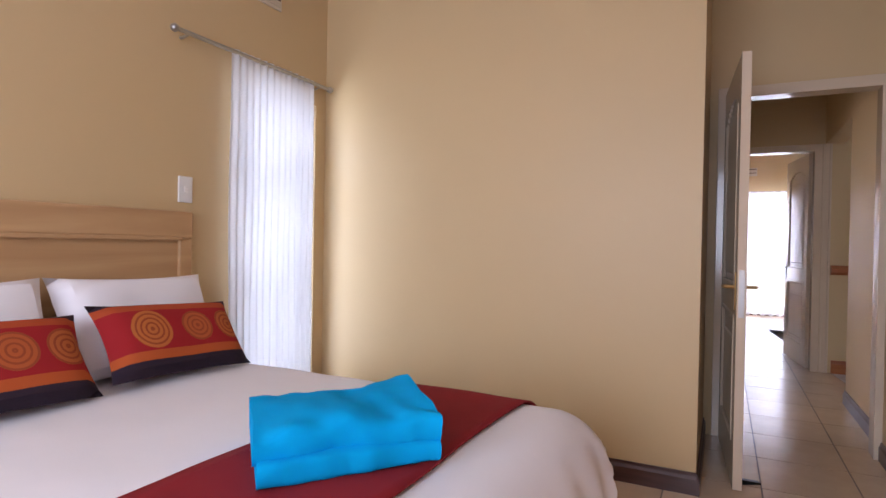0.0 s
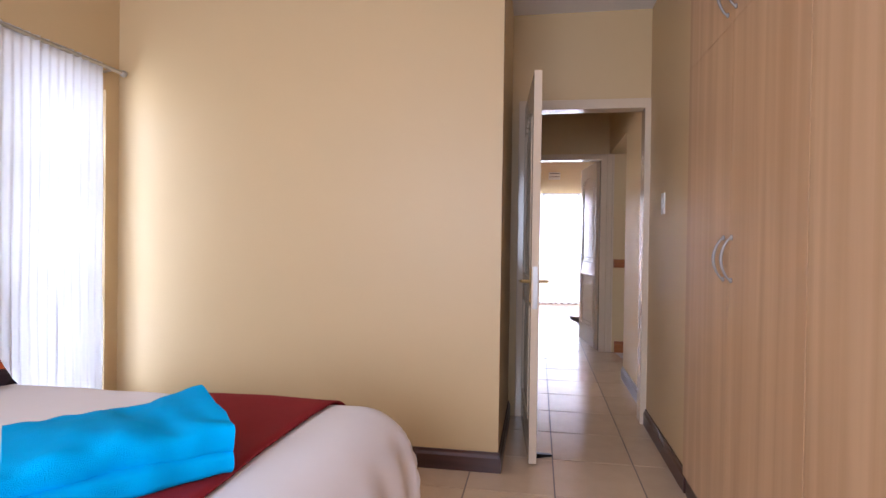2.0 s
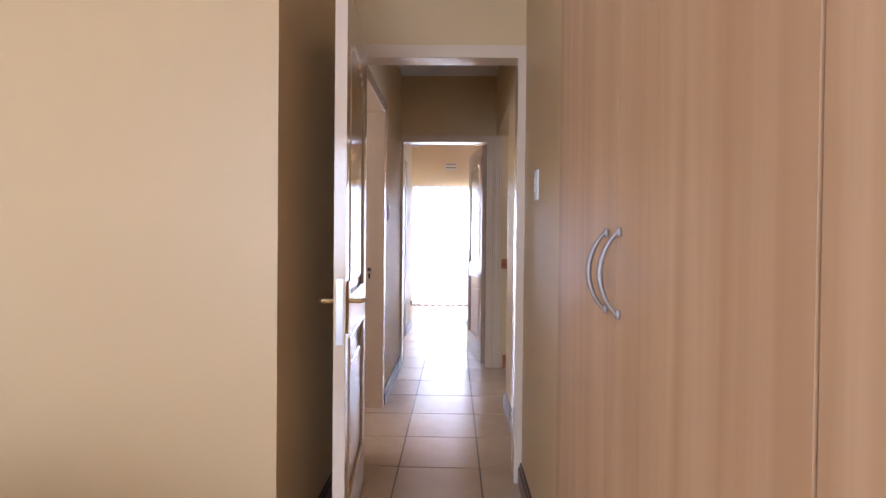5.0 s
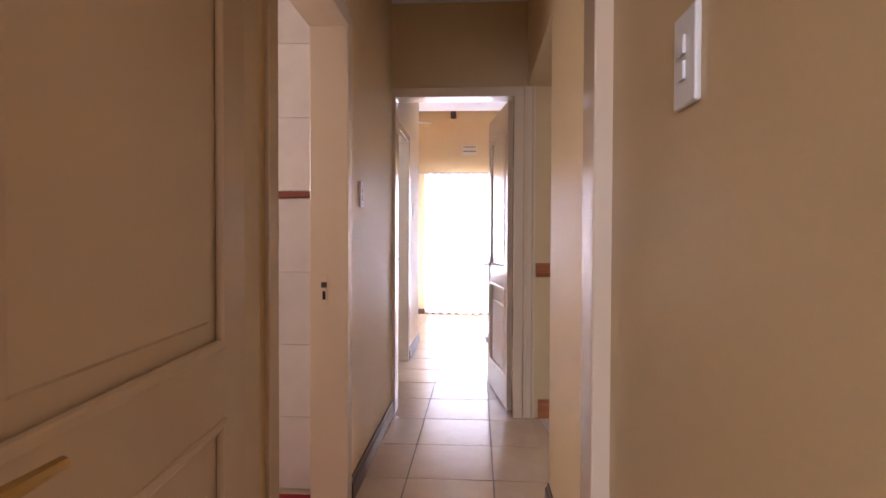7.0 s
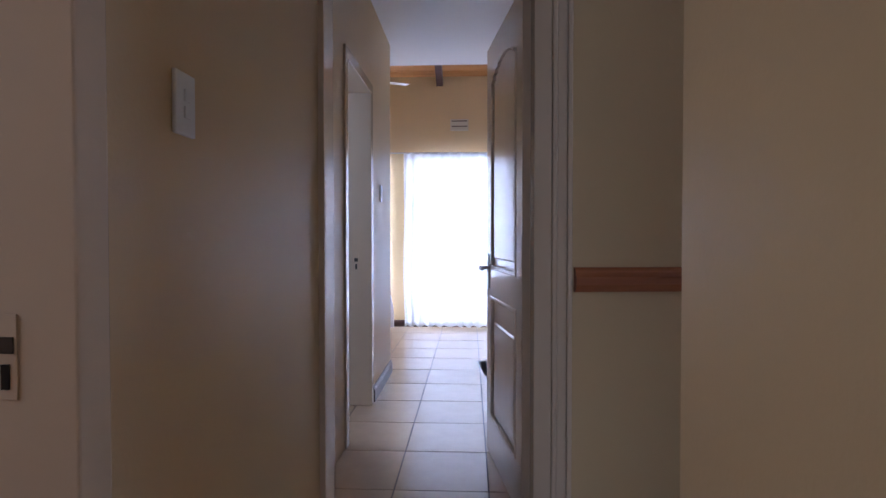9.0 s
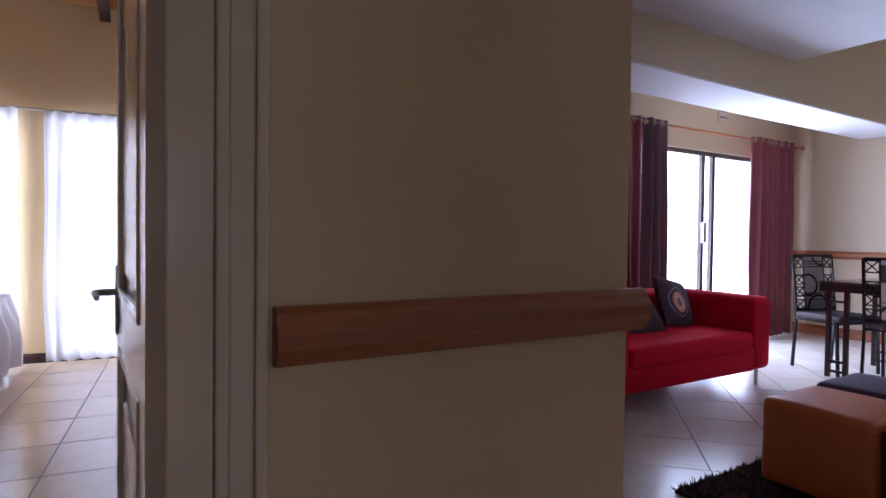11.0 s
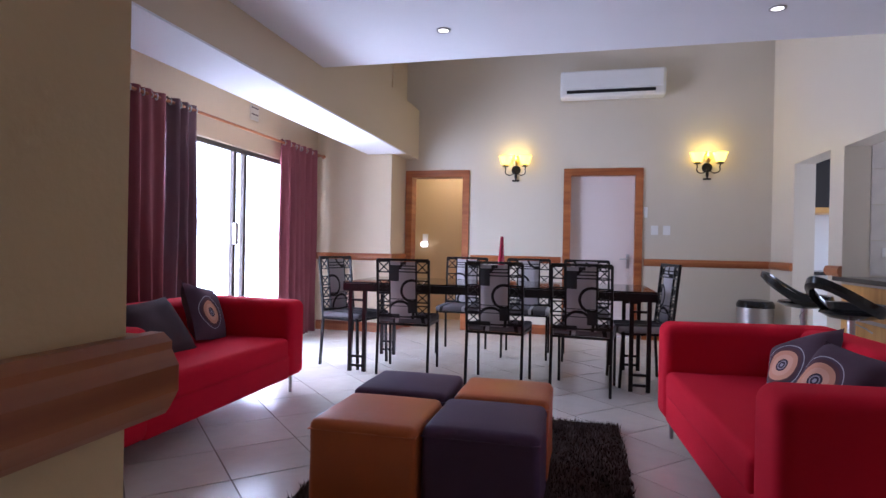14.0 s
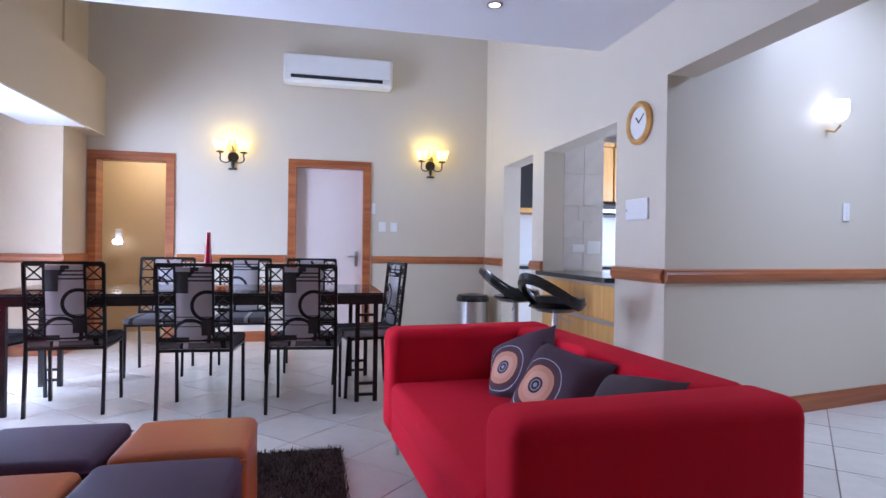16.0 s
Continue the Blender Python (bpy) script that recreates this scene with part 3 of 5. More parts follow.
for y, x0 in ((5.198, -0.09), (8.108, -0.19)):
    s = thing("strike_plate", pose(x0, y, 0.93), "small brass strike plate on the door jamb", "strike plate")
    part("plate", box(B(), (-0.016, -0.003, -0.05), (0.016, 0, 0.07), 0.001), CREAM, s)
    part("bolt_hole", box(B(), (-0.012, -0.005, 0.015), (0.012, -0.001, 0.038)), BRONZE, s)
    part("latch_hole", box(B(), (-0.006, -0.005, -0.035), (0.006, -0.001, 0.0)), IRON, s)

for name, y0, w in (("trim_5", 7.57, 0.72), ("trim_6", 5.39, 0.80)):
    door_frame(name, LIVING @ pose(8.386, y0 + w, 0, 0, 0, -90), w, 2.04, 0.164, RAIL, "orange brown varnished wooden door frame", 0.08, 0.02)
d = thing("door_3", LIVING @ pose(8.47, 5.40, 0.01, 0, 0, 0), "pale pink flush door, closed, in a wooden frame", "door", kind="structure")
part("leaf", box(B(), (0, 0, 0), (0.04, 0.78, 2.02), 0.002), DOORPINK, d)
p = part("handle_plate", box(B(), (-0.006, 0.05, 0.86), (0, 0.09, 1.04), 0.002), CHROME, d, "steel handle plate")
part("lever", tube(B(), [(0, 0.07, 0.98), (-0.045, 0.07, 0.98), (-0.05, 0.09, 0.98), (-0.05, 0.17, 0.975)], 0.008), CHROME, p, smooth=True)


def window(name, m, width, z0, z1, label, mullions=(), transoms=(), mat=None):
    """Frame and panes from x 0 to width in the plane y 0."""
    mat = mat or BRONZE
    w = thing(name, m, label, "window", kind="structure")
    f = 0.045
    for nm, a, b in (("frame_side", (0, -0.03, z0), (f, 0.03, z1)), ("frame_side", (width - f, -0.03, z0), (width, 0.03, z1)),
                     ("frame_sill", (f, -0.03, z0), (width - f, 0.03, z0 + f)), ("frame_head", (f, -0.03, z1 - f), (width - f, 0.03, z1))):
        part(nm, box(B(), a, b, 0.003), mat, w)
    xs = [f] + list(mullions) + [width - f]
    for x in mullions:
        part("mullion", box(B(), (x - 0.025, -0.025, z0 + f), (x + 0.025, 0.025, z1 - f), 0.003), mat, w)
    for z in transoms:
        part("transom", box(B(), (f, -0.024, z - 0.025), (width - f, 0.024, z + 0.025), 0.003), mat, w)
    for xa, xb in zip(xs, xs[1:]):
        p = part("pane", box(B(), (xa, -0.003, z0 + f), (xb, 0.003, z1 - f)), GLASS, w)
        p.visible_shadow = False
    return w


window("window_1", pose(-2.3, 2.32, 0, 0, 0, 90), 0.64, 0.25, 1.95, "tall bronze framed window with two transoms", (), (0.88, 1.45))
window("window_2", pose(-1.6, 11.48, 0), 1.15, 0.0, 2.08, "tall window behind voile", (0.57,))
window("window_3", pose(-0.2, 11.48, 0), 1.4, 0.0, 2.08, "tall window behind voile curtains", (0.7,))
sl = window("sliding_door", LIVING @ pose(4.7, 9.47, 0), 2.65, 0.0, 2.06, "bronze framed glass sliding door to the patio", (1.37, 1.55), ())
hb = part("door_pull", box(B(), (1.345, -0.06, 1.08), (1.395, -0.02, 1.3), 0.006), CHROME, sl, "grey metal pull with a lock")


def curtain(name, m, width, z0, z1, folds, depth, mat, label, gather=0.0, group=""):
    bm = B()
    ph = [random.uniform(-0.5, 0.5) for _ in range(folds + 2)]

    def f(u, v):
        k = u * folds
        a = depth * math.sin(2 * math.pi * k + ph[int(k)] * 0.6) * (0.55 + 0.45 * v) + 0.3 * depth * math.sin(5 * k + 3 * v)
        drift = 0.012 * math.sin(9 * v + ph[int(k)] * 5) * v
        return Vector((u * width * (1 - gather * v) + drift, a, z1 + (z0 - z1) * v + 0.006 * math.sin(2 * math.pi * k) * (v > 0.99)))
    sheet(bm, f, folds * 10, 24)
    c = thing(name, m, label, "curtain", group)
    o = part("cloth", bm, mat, c, smooth=True)
    sd = o.modifiers.new("thickness", "SOLIDIFY")
    sd.thickness = 0.002
    if mat is not VEIL:
        for k in range(folds * 2):
            part("eyelet", lathe(B(), [(0.02, -0.004), (0.028, -0.004), (0.028, 0.004), (0.02, 0.004), (0.02, -0.004)], sides=14, capped=False),
                 CHROME, c, "steel eyelet", m=pose(width * (k + 0.5) / (folds * 2), 0, z1 - 0.04, 0, 90, 25 if k % 2 else -25))
    return c


def rod(m, length, r, mat, label, rings=0, knob=True):
    """Curtain rod along x from 0, at z 0, with brackets back to the wall at y 0.08."""
    t = thing("curtain_rod", m, label, "curtain rod")
    part("pole", tube(B(), [(0, 0, 0), (length, 0, 0)], r, 10), mat, t, smooth=True)
    for x in (0.06, length - 0.06):
        part("bracket", tube(B(), [(x, 0, 0), (x, 0.05, -0.01), (x, 0.085, -0.01)], r * 0.7), mat, t, smooth=True)
    if knob:
        for x in (-0.02, length + 0.02):
            part("finial", lathe(B(), [(0.002, -r * 2), (r * 1.7, -r), (r * 2, 0), (r * 1.7, r), (0.002, r * 2)], (x, 0, 0), 12), mat, t, smooth=True)
    return t


voile = "white voile curtain hanging before a bright window"
curtain("voile_curtain", pose(-2.135, 2.245, 0, 0, 0, 90), 0.62, 0.04, 2.065, 13, 0.010, VEIL, voile)
rod(pose(-2.135, 1.94, 2.05, 0, 0, 90), 1.05, 0.010, CHROME, "thin steel curtain rod above the bedroom window")
curtain("voile_curtain", pose(-0.25, 11.3, 0), 1.42, 0.02, 2.12, 12, 0.025, VEIL, voile, group="second bedroom voiles")
curtain("voile_curtain", pose(-1.55, 11.3, 0), 1.12, 0.02, 2.12, 9, 0.025, VEIL, voile, group="second bedroom voiles")
rod(pose(-1.6, 11.3, 2.12), 2.85, 0.008, CHROME, "thin wire curtain rod above the windows", knob=False)
rod(LIVING @ pose(4.2, 9.3, 2.23), 3.55, 0.014, RAIL, "brown wooden curtain rod above the sliding door")
red = "floor length eyelet curtain, dusky red"
curtain("drape", LIVING @ pose(4.35, 9.3, 0), 0.55, 0.02, 2.27, 4, 0.05, WINE, red, group="living room drapes")
curtain("drape", LIVING @ pose(4.92, 9.3, 0), 0.36, 0.02, 2.27, 3, 0.05, PLUM, "floor length eyelet curtain, plum grey", group="living room drapes")
curtain("drape", LIVING @ pose(6.74, 9.3, 0), 0.8, 0.02, 2.27, 6, 0.05, WINE, red, group="living room drapes")


def vent(m, w, h, label):
    v = thing("wall_vent", m, label, "air vent")
    part("frame", box(B(), (-w / 2, -0.012, -h / 2), (w / 2, 0, h / 2), 0.003), PAINT_LIT, v)
    for k in range(4):
        part("slat", box(B(), (-w / 2 + 0.015, -0.018, -h / 2 + h * (k + 0.5) / 4.4), (w / 2 - 0.015, -0.012, -h / 2 + h * (k + 0.5) / 4.4 + 0.012)), SKIRT if k % 2 else PAINT_LIT, v)
    return v


vent(LIVING @ pose(6.31, 9.4, 2.46), 0.15, 0.15, "cream plaster air vent above the sliding door")
vent(pose(0.42, 11.4, 2.47), 0.22, 0.14, "small louvred air vent high on the wall")
vent(pose(-2.2, 2.52, 2.47, 0, 0, 90), 0.24, 0.15, "small cream air vent near the ceiling")


def switch(m, label, w=0.075, h=0.12, rockers=1, name="light_switch"):
    """Plate in the plane y 0, facing -y."""
    s = thing(name, m, label, "light switch")
    part("plate", box(B(), (-w / 2, -0.009, -h / 2), (w / 2, 0, h / 2), 0.003), PLASTIC, s)
    for k in range(rockers):
        z = (k - (rockers - 1) / 2) * 0.032
        part("rocker", box(B(), (-0.011, -0.014, z - 0.012), (0.011, -0.009, z + 0.012), 0.002), PLASTIC, s)
    return s


switch(pose(-2.2, 2.035, 1.354, 0, 0, 90), "white wall socket plate above the headboard", name="wall_socket")
switch(pose(0.825, 3.59, 1.385, 0, 0, -90), "white double light switch by the bedroom door", rockers=2)
switch(pose(0.0, 5.51, 1.36, 0, 0, 90), "white light switch on the corridor wall", rockers=2)
switch(pose(-0.1, 8.55, 1.42, 0, 0, 90), "light switch with a dangling key on the passage wall", rockers=2)
switch(LIVING @ pose(8.386, 5.17, 1.35, 0, 0, -90), "white light switch beside the closed door", 0.085, 0.115, 2)
switch(LIVING @ pose(8.386, 5.03, 1.35, 0, 0, -90), "white light switch beside the closed door", 0.085, 0.115, 2)
switch(LIVING @ pose(8.386, 5.28, 1.57, 0, 0, -90), "small grey remote control holder on the door frame", 0.05, 0.13, 1, "remote_holder")
switch(LIVING @ pose(4.928, 2.20, 1.407, 0, 0, -79.6), "white light switch on the hall wall", 0.075, 0.13, 3)


# ---- bedroom ----
def cushion_mesh(w, h, d, puff=0.75, n=12):
    """A stuffed cushion: w wide (x), h high (z), d thick (y), centred."""
    bm = B()
    for side in (-1, 1):
        def f(u, v):
            a, b = 2 * u - 1, 2 * v - 1
            t = max(0.0, (1 - a ** 4) * (1 - b ** 4)) ** puff
            pinch = 1 - 0.07 * (1 - abs(a) ** 2) * abs(b) ** 3
            pinch2 = 1 - 0.07 * (1 - abs(b) ** 2) * abs(a) ** 3
            wob = 0.05 * d * noise.noise(Vector((a * 2 + w, b * 2 + h, side)))
            return Vector((a * w / 2 * pinch2, side * (d / 2 * t + 0.002) + wob * t, b * h / 2 * pinch))
        sheet(bm, f, n, n)
    bmesh.ops.remove_doubles(bm, verts=bm.verts, dist=0.0045)
    return bm


bed = thing("double_bed", pose(-2.2, 0, 0), "double bed with a white quilt, its head at the tan wall", "bed")
Y0, Y1, LEN, TOP = 0.55, 2.12, 1.86, 0.60


def quilt(u, v):
    """Quilt over mattress: rounded along both long sides and the foot, hanging to the floor."""
    x = u * (LEN + 0.52)
    s = (v - 0.5) * (Y1 - Y0 + 1.0)
    half = (Y1 - Y0) / 2
    over_x = max(0.0, x - (LEN - 0.14))
    over_y = max(0.0, abs(s) - (half - 0.12))
    r = math.hypot(over_x, over_y)
    ang = min(r / 0.2, math.pi / 2)
    drop = 0.2 * (1 - math.cos(ang)) + max(0.0, r - 0.2 * math.pi / 2)
    out = 0.2 * math.sin(ang) + 0.05 * max(0.0, r - 0.3)
    dx, dy = (over_x / r, over_y / r) if r > 1e-6 else (0, 0)
    flare = 0.018 * math.sin(26 * (x * dy + s * dx * 1.1)) * min(1, max(0, r - 0.15) * 5)
    sx = min(x, LEN - 0.14) + dx * (out + flare)
    sy = math.copysign(min(abs(s), half - 0.12) + dy * (out + flare), s)
    z = max(0.05, TOP - drop) + 0.006 * noise.noise(Vector((sx * 4, sy * 4, 1)))
    return Vector((sx + 0.02, sy + (Y0 + Y1) / 2, z))


q = part("quilt", sheet(B(), quilt, 90, 100), LINEN, bed, "white cotton quilt hanging over the sides", True)
bm = box(B(), (0.05, Y0 + 0.05, 0.12), (LEN - 0.04, Y1 - 0.05, TOP - 0.03), 0.05, 3)
part("mattress", bm, LINEN, bed)
part("bed_base", box(B(), (0.06, Y0 + 0.08, 0.02), (LEN - 0.08, Y1 - 0.08, 0.13)), SKIRT, bed)


def runner(u, v):
    x = 1.16 + 0.47 * u + 0.012 * math.sin(7 * v) + 0.05 * (v - 0.5)
    p = quilt(x / (LEN + 0.52), 0.07 + 0.86 * v)
    e = quilt(x / (LEN + 0.52), 0.07 + 0.86 * v + 0.002)
    n = Vector((0, -(e - p).z, (e - p).y)).normalized()
    return p + n * 0.009


r = solid("bed_runner", sheet(B(), runner, 14, 90), RUNNER, pose(-2.2, 0, 0), "wine red runner laid across the white bed", "bed runner", smooth=True)
sd = r.modifiers.new("thickness", "SOLIDIFY")
sd.thickness, sd.offset = 0.006, 1

head = thing("headboard", pose(-2.2, 0, 0), "pale oak veneered headboard with a cap rail against the wall", "headboard")
part("panel", box(B(), (0.004, 0.1, 0.2), (0.03, 2.0, 1.15)), HEADWOOD, head)
part("cap_rail", box(B(), (0.004, 0.06, 1.13), (0.055, 2.045, 1.25), 0.012), HEADWOOD, head)
part("side_post", box(B(), (0.004, 1.98, 0.05), (0.045, 2.045, 1.13), 0.006), HEADWOOD, head)
part("side_post", box(B(), (0.004, 0.06, 0.05), (0.045, 0.155, 1.13), 0.006), HEADWOOD, head)
part("bead", box(B(), (0.05, 0.16, 1.12), (0.06, 1.98, 1.135), 0.003), HEADWOOD, head)
for y, tilt in ((1.70, 4), (1.04, -4)):
    solid("pillow", cushion_mesh(0.66, 0.40, 0.16, 0.42), LINEN, pose(-2.02, y, 0.79, -24, tilt * 0.3, 90), "plump white pillow leaning on the headboard", "pillow", "bed pillows", smooth=True)
BAND = [(-0.2, -0.105, (0.03, 0.018, 0.028)), (-0.105, -0.07, (0.46, 0.09, 0.02)), (0.095, 0.125, (0.42, 0.07, 0.02)), (0.125, 0.2, (0.03, 0.018, 0.028))]
SPOTS = [(-0.13, 0.015, 0.078, (0.50, 0.14, 0.03)), (0.065, 0.015, 0.066, (0.44, 0.10, 0.025)), (0.22, 0.015, 0.066, (0.46, 0.12, 0.03))]
SCATTER = rings("red embroidered cloth", (0.33, 0.016, 0.018), (0.30, 0.06, 0.02), SPOTS, 330, 0.35, BAND)
for y, tilt in ((1.72, 3), (1.08, 2)):
    solid("scatter_cushion", cushion_mesh(0.61, 0.31, 0.12, 0.45), SCATTER, pose(-1.85, y, 0.745, -36, tilt, 90), "red and orange cushion with embroidered circles and dark edges", "cushion", "bed cushions", smooth=True)

# folded towel: layers bent round two folds
tw = thing("folded_towel", pose(-0.80, 1.36, 0.608, 0, 0, 47), "folded turquoise terry towel lying on the runner", "towel")
for k, (w, d, z, h) in enumerate(((0.41, 0.36, 0.0, 0.075), (0.42, 0.34, 0.045, 0.085))):
    bm = B()

    def fold(u, v, w=w, d=d, z=z, h=h):
        a = 2 * math.pi * v
        px = math.copysign(abs(math.cos(a)) ** 0.35, math.cos(a)) * d / 2
        pz = math.copysign(abs(math.sin(a)) ** 0.6, math.sin(a)) * h / 2 + h / 2
        x = (u - 0.5) * w
        lift = (0.027 * noise.noise(Vector((x * 5, px * 5, z * 40))) + 0.016 * noise.noise(Vector((x * 16 + px * 9, px * 12, 3 + k)))) * (pz / h)
        return Vector((x + 0.010 * noise.noise(Vector((px * 9, pz * 9, 4 + k))), px + 0.018 * math.sin(x * 9 + k) + 0.012 * noise.noise(Vector((x * 14, pz * 16, 7 + k))), z + pz + lift))
    sheet(bm, fold, 36, 40)
    bmesh.ops.remove_doubles(bm, verts=bm.verts, dist=0.0005)
    bmesh.ops.holes_fill(bm, edges=[e for e in bm.edges if e.is_boundary])
    part("fold", bm, TOWEL, tw, smooth=True)


# wardrobe units: each with two doors below and two above
def handle_bar(parent, y, z0, z1, x):
    zm, half = (z0 + z1) / 2, (z1 - z0) / 2
    pts = [(x - 0.004, y, z0)] + [(x - 0.012 - 0.03 * math.cos(math.pi / 2 * k / 5) ** 0.8 if abs(k) < 5 else x - 0.012, y, zm + half * k / 5) for k in range(-5, 6)] + [(x - 0.004, y, z1)]
    h = part("handle", tube(B(), pts, [0.004] + [0.0038 + 0.0019 * (1 - abs(k) / 5) for k in range(-5, 6)] + [0.004], 10), SATIN, parent, "bowed ribbed satin steel handle", True)
    for z in (z0, z1):
        part("foot", lathe(B(), [(0.003, -0.009), (0.0055, -0.005), (0.0055, 0.005), (0.003, 0.009)], (x - 0.008, y, z), 10), SATIN, h, smooth=True)
    for k in range(-9, 10):
        u = 5 * k / 14
        bow = x - 0.012 - 0.03 * math.cos(math.pi / 2 * abs(u) / 5) ** 0.8
        q = lathe(B(), [(0.0042 + 0.0018 * (1 - abs(u) / 5), -0.0016), (0.0047 + 0.0018 * (1 - abs(u) / 5), 0), (0.0042 + 0.0018 * (1 - abs(u) / 5), 0.0016)], (bow, y, zm + half * u / 5), 10)
        part("rib", q, SATIN, h, smooth=True)


for y0, y1 in ((1.79, 2.975), (0.80, 1.785), (-0.30, 0.795), (-1.50, -0.305)):
    w = thing("wardrobe", HOME, "tall built-in wardrobe unit in pale oak veneer", "wardrobe", "bedroom wardrobe units")
    part("carcass", box(B(), (0.822, y0, 0.09), (1.375, y1, H - 0.005)), OAK, w)
    part("plinth", box(B(), (0.815, y0, 0.0), (1.375, y1, 0.088)), SKIRT, w, "dark brown plinth")
    ym = (y0 + y1) / 2
    for ya, yb, hy in ((y0 + 0.001, ym - 0.001, ym - 0.043), (ym + 0.001, y1 - 0.001, ym + 0.043)):
        for z0, z1, h0, h1 in ((0.095, 1.9485, 1.028, 1.178), (1.95, H - 0.01, 1.985, 2.135)):
            dd = part("door", box(B(), (0.80, ya, z0), (0.82, yb, z1)), OAK, w)
            handle_bar(dd, hy, h0, h1, 0.80)

stop = thing("door_stop", pose(0.17, 3.32, 0, 0, 0, 30), "dark rubber door wedge lying on the tiles", "door stop")
bm = box(B(), (-0.05, -0.018, 0), (0.05, 0.018, 0.025), 0.004)
for v in bm.verts:
    if v.co.x > 0:
        v.co.z *= 0.3
part("wedge", bm, IRON, stop)

# ---- bathrooms ----
for yw, x0, zb, grp in ((5.345, -1.9, 1.33, "bath"), (8.27, -1.5, 1.44, "ensuite")):
    base = solid("wall_tiling", box(B(), (x0, yw - 0.004, 0), (-0.14 if yw < 6 else -0.24, yw - 0.001, H)), PAINT_LIT, HOME, "white ceramic wall tiling with a red brown border", "tiling", kind="structure")
    me = mesh_of("wall_tile", box(B(), (-0.1225, -0.012, -0.162), (0.1225, -0.004, 0.162), 0.001, 1), WALL_TILE)
    for i in range(6):
        for j in range(8):
            cz = zb - 0.165 - 0.326 * j if j < 5 else zb + 0.03 + 0.165 + 0.326 * (j - 5)
            if cz < -0.1:
                continue
            o = new("wall_tile", me)
            o.parent = base
            o.matrix_basis = pose((-0.14 if yw < 6 else -0.24) - 0.11 - 0.247 * i, yw, cz)
    part("border", box(B(), (x0, yw - 0.022, zb + 0.002), (-0.14 if yw < 6 else -0.24, yw - 0.004, zb + 0.03), 0.006), BORDER, base, "raised red brown border")
mat_ = thing("bath_mat", pose(-0.42, 4.9, 0.0), "dark red bath mat on the bathroom floor", "bath mat")
part("pile", box(B(), (-0.28, -0.4, 0.002), (0.25, 0.4, 0.018), 0.008), RUNNER, mat_)

# ---- second bedroom ----
bed2 = thing("single_bed", pose(-2.2, 9.9, 0), "bed with a rumpled white quilt below the window", "bed")


def quilt2(u, v):
    x, y = u * 1.95, v * 1.28
    d = max(0, x - 1.75) * 2.2 + max(0, 0.15 - y) * 2.5
    return Vector((min(x, 1.8 + 0.05 * math.sin(y * 25)) + 0.04 * noise.noise(Vector((y * 6, d * 3, 2))), y, max(0.06, 0.62 - d * 1.3) + 0.05 * noise.noise(Vector((x * 5, y * 5, 7)))))


part("quilt", sheet(B(), quilt2, 50, 40), LINEN, bed2, smooth=True)
part("mattress", box(B(), (0.05, 0.05, 0.15), (1.75, 1.25, 0.56), 0.05, 3), LINEN, bed2)
for x in (0.1, 1.7):
    for y in (0.12, 1.15):
        part("leg", lathe(B(), [(0.025, 0), (0.03, 0.16)], (x, y, 0), 10), SKIRT, bed2)
fan = thing("ceiling_fan", pose(-0.62, 9.75, 2.66), "white ceiling fan with flat blades, at rest", "ceiling fan")
part("rod", tube(B(), [(0, 0, 0.0), (0, 0, -0.04)], 0.014), PLASTIC, fan)
part("motor", lathe(B(), [(0.03, -0.14), (0.1, -0.12), (0.11, -0.07), (0.06, -0.03), (0.03, -0.02)], sides=20), PLASTIC, fan, smooth=True)
for a in (25, 145, 265):
    part("blade", box(B(), (0.1, -0.06, -0.006), (0.62, 0.06, 0.0), 0.003), PLASTIC, fan, m=pose(0, 0, -0.06, 6, 0, a))

# ---- living room ----
def sofa(m, label, width=1.8, depth=0.93, height=0.69):
    """Seat front at y 0, back at y depth, from x 0 to width."""
    s = thing("sofa", m, label, "sofa", "red sofas")
    arm = 0.23
    for x0, x1 in ((0, arm), (width - arm, width)):
        bm = box(B(), (x0, 0.0, 0.13), (x1, depth, height), 0.055, 5)
        for v in bm.verts:
            v.co.z -= 0.012 * max(0, (0.12 - v.co.y)) / 0.12 * (v.co.z > 0.5)
        part("arm", bm, SOFA, s, smooth=True)
    part("backrest", box(B(), (arm - 0.04, depth - 0.24, 0.13), (width - arm + 0.04, depth - 0.002, height - 0.004), 0.055, 5), SOFA, s, smooth=True)
    part("base", box(B(), (arm - 0.03, 0.012, 0.13), (width - arm + 0.03, depth - 0.2, 0.30), 0.02, 3), SOFA, s, smooth=True)
    part("seat", box(B(), (arm + 0.002, 0.0, 0.27), (width - arm - 0.002, depth - 0.22, 0.425), 0.04, 5), SOFA, s, smooth=True)
    for x in (0.09, width - 0.09):
        for y in (0.07, depth - 0.07):
            part("leg", tube(B(), [(x, y, 0.0), (x, y, 0.14)], [0.012, 0.016], 10), CHROME, s, "slim chrome leg", True)
    return s


sofa(LIVING @ pose(3.12, 8.05, 0), "red cloth sofa with boxy arms before the drapes")
sofa(LIVING @ pose(4.64, 5.585, 0, 0, 0, 183.5), "red cloth sofa with boxy arms and three dark cushions")
AUBERGINE = (0.085, 0.050, 0.070)
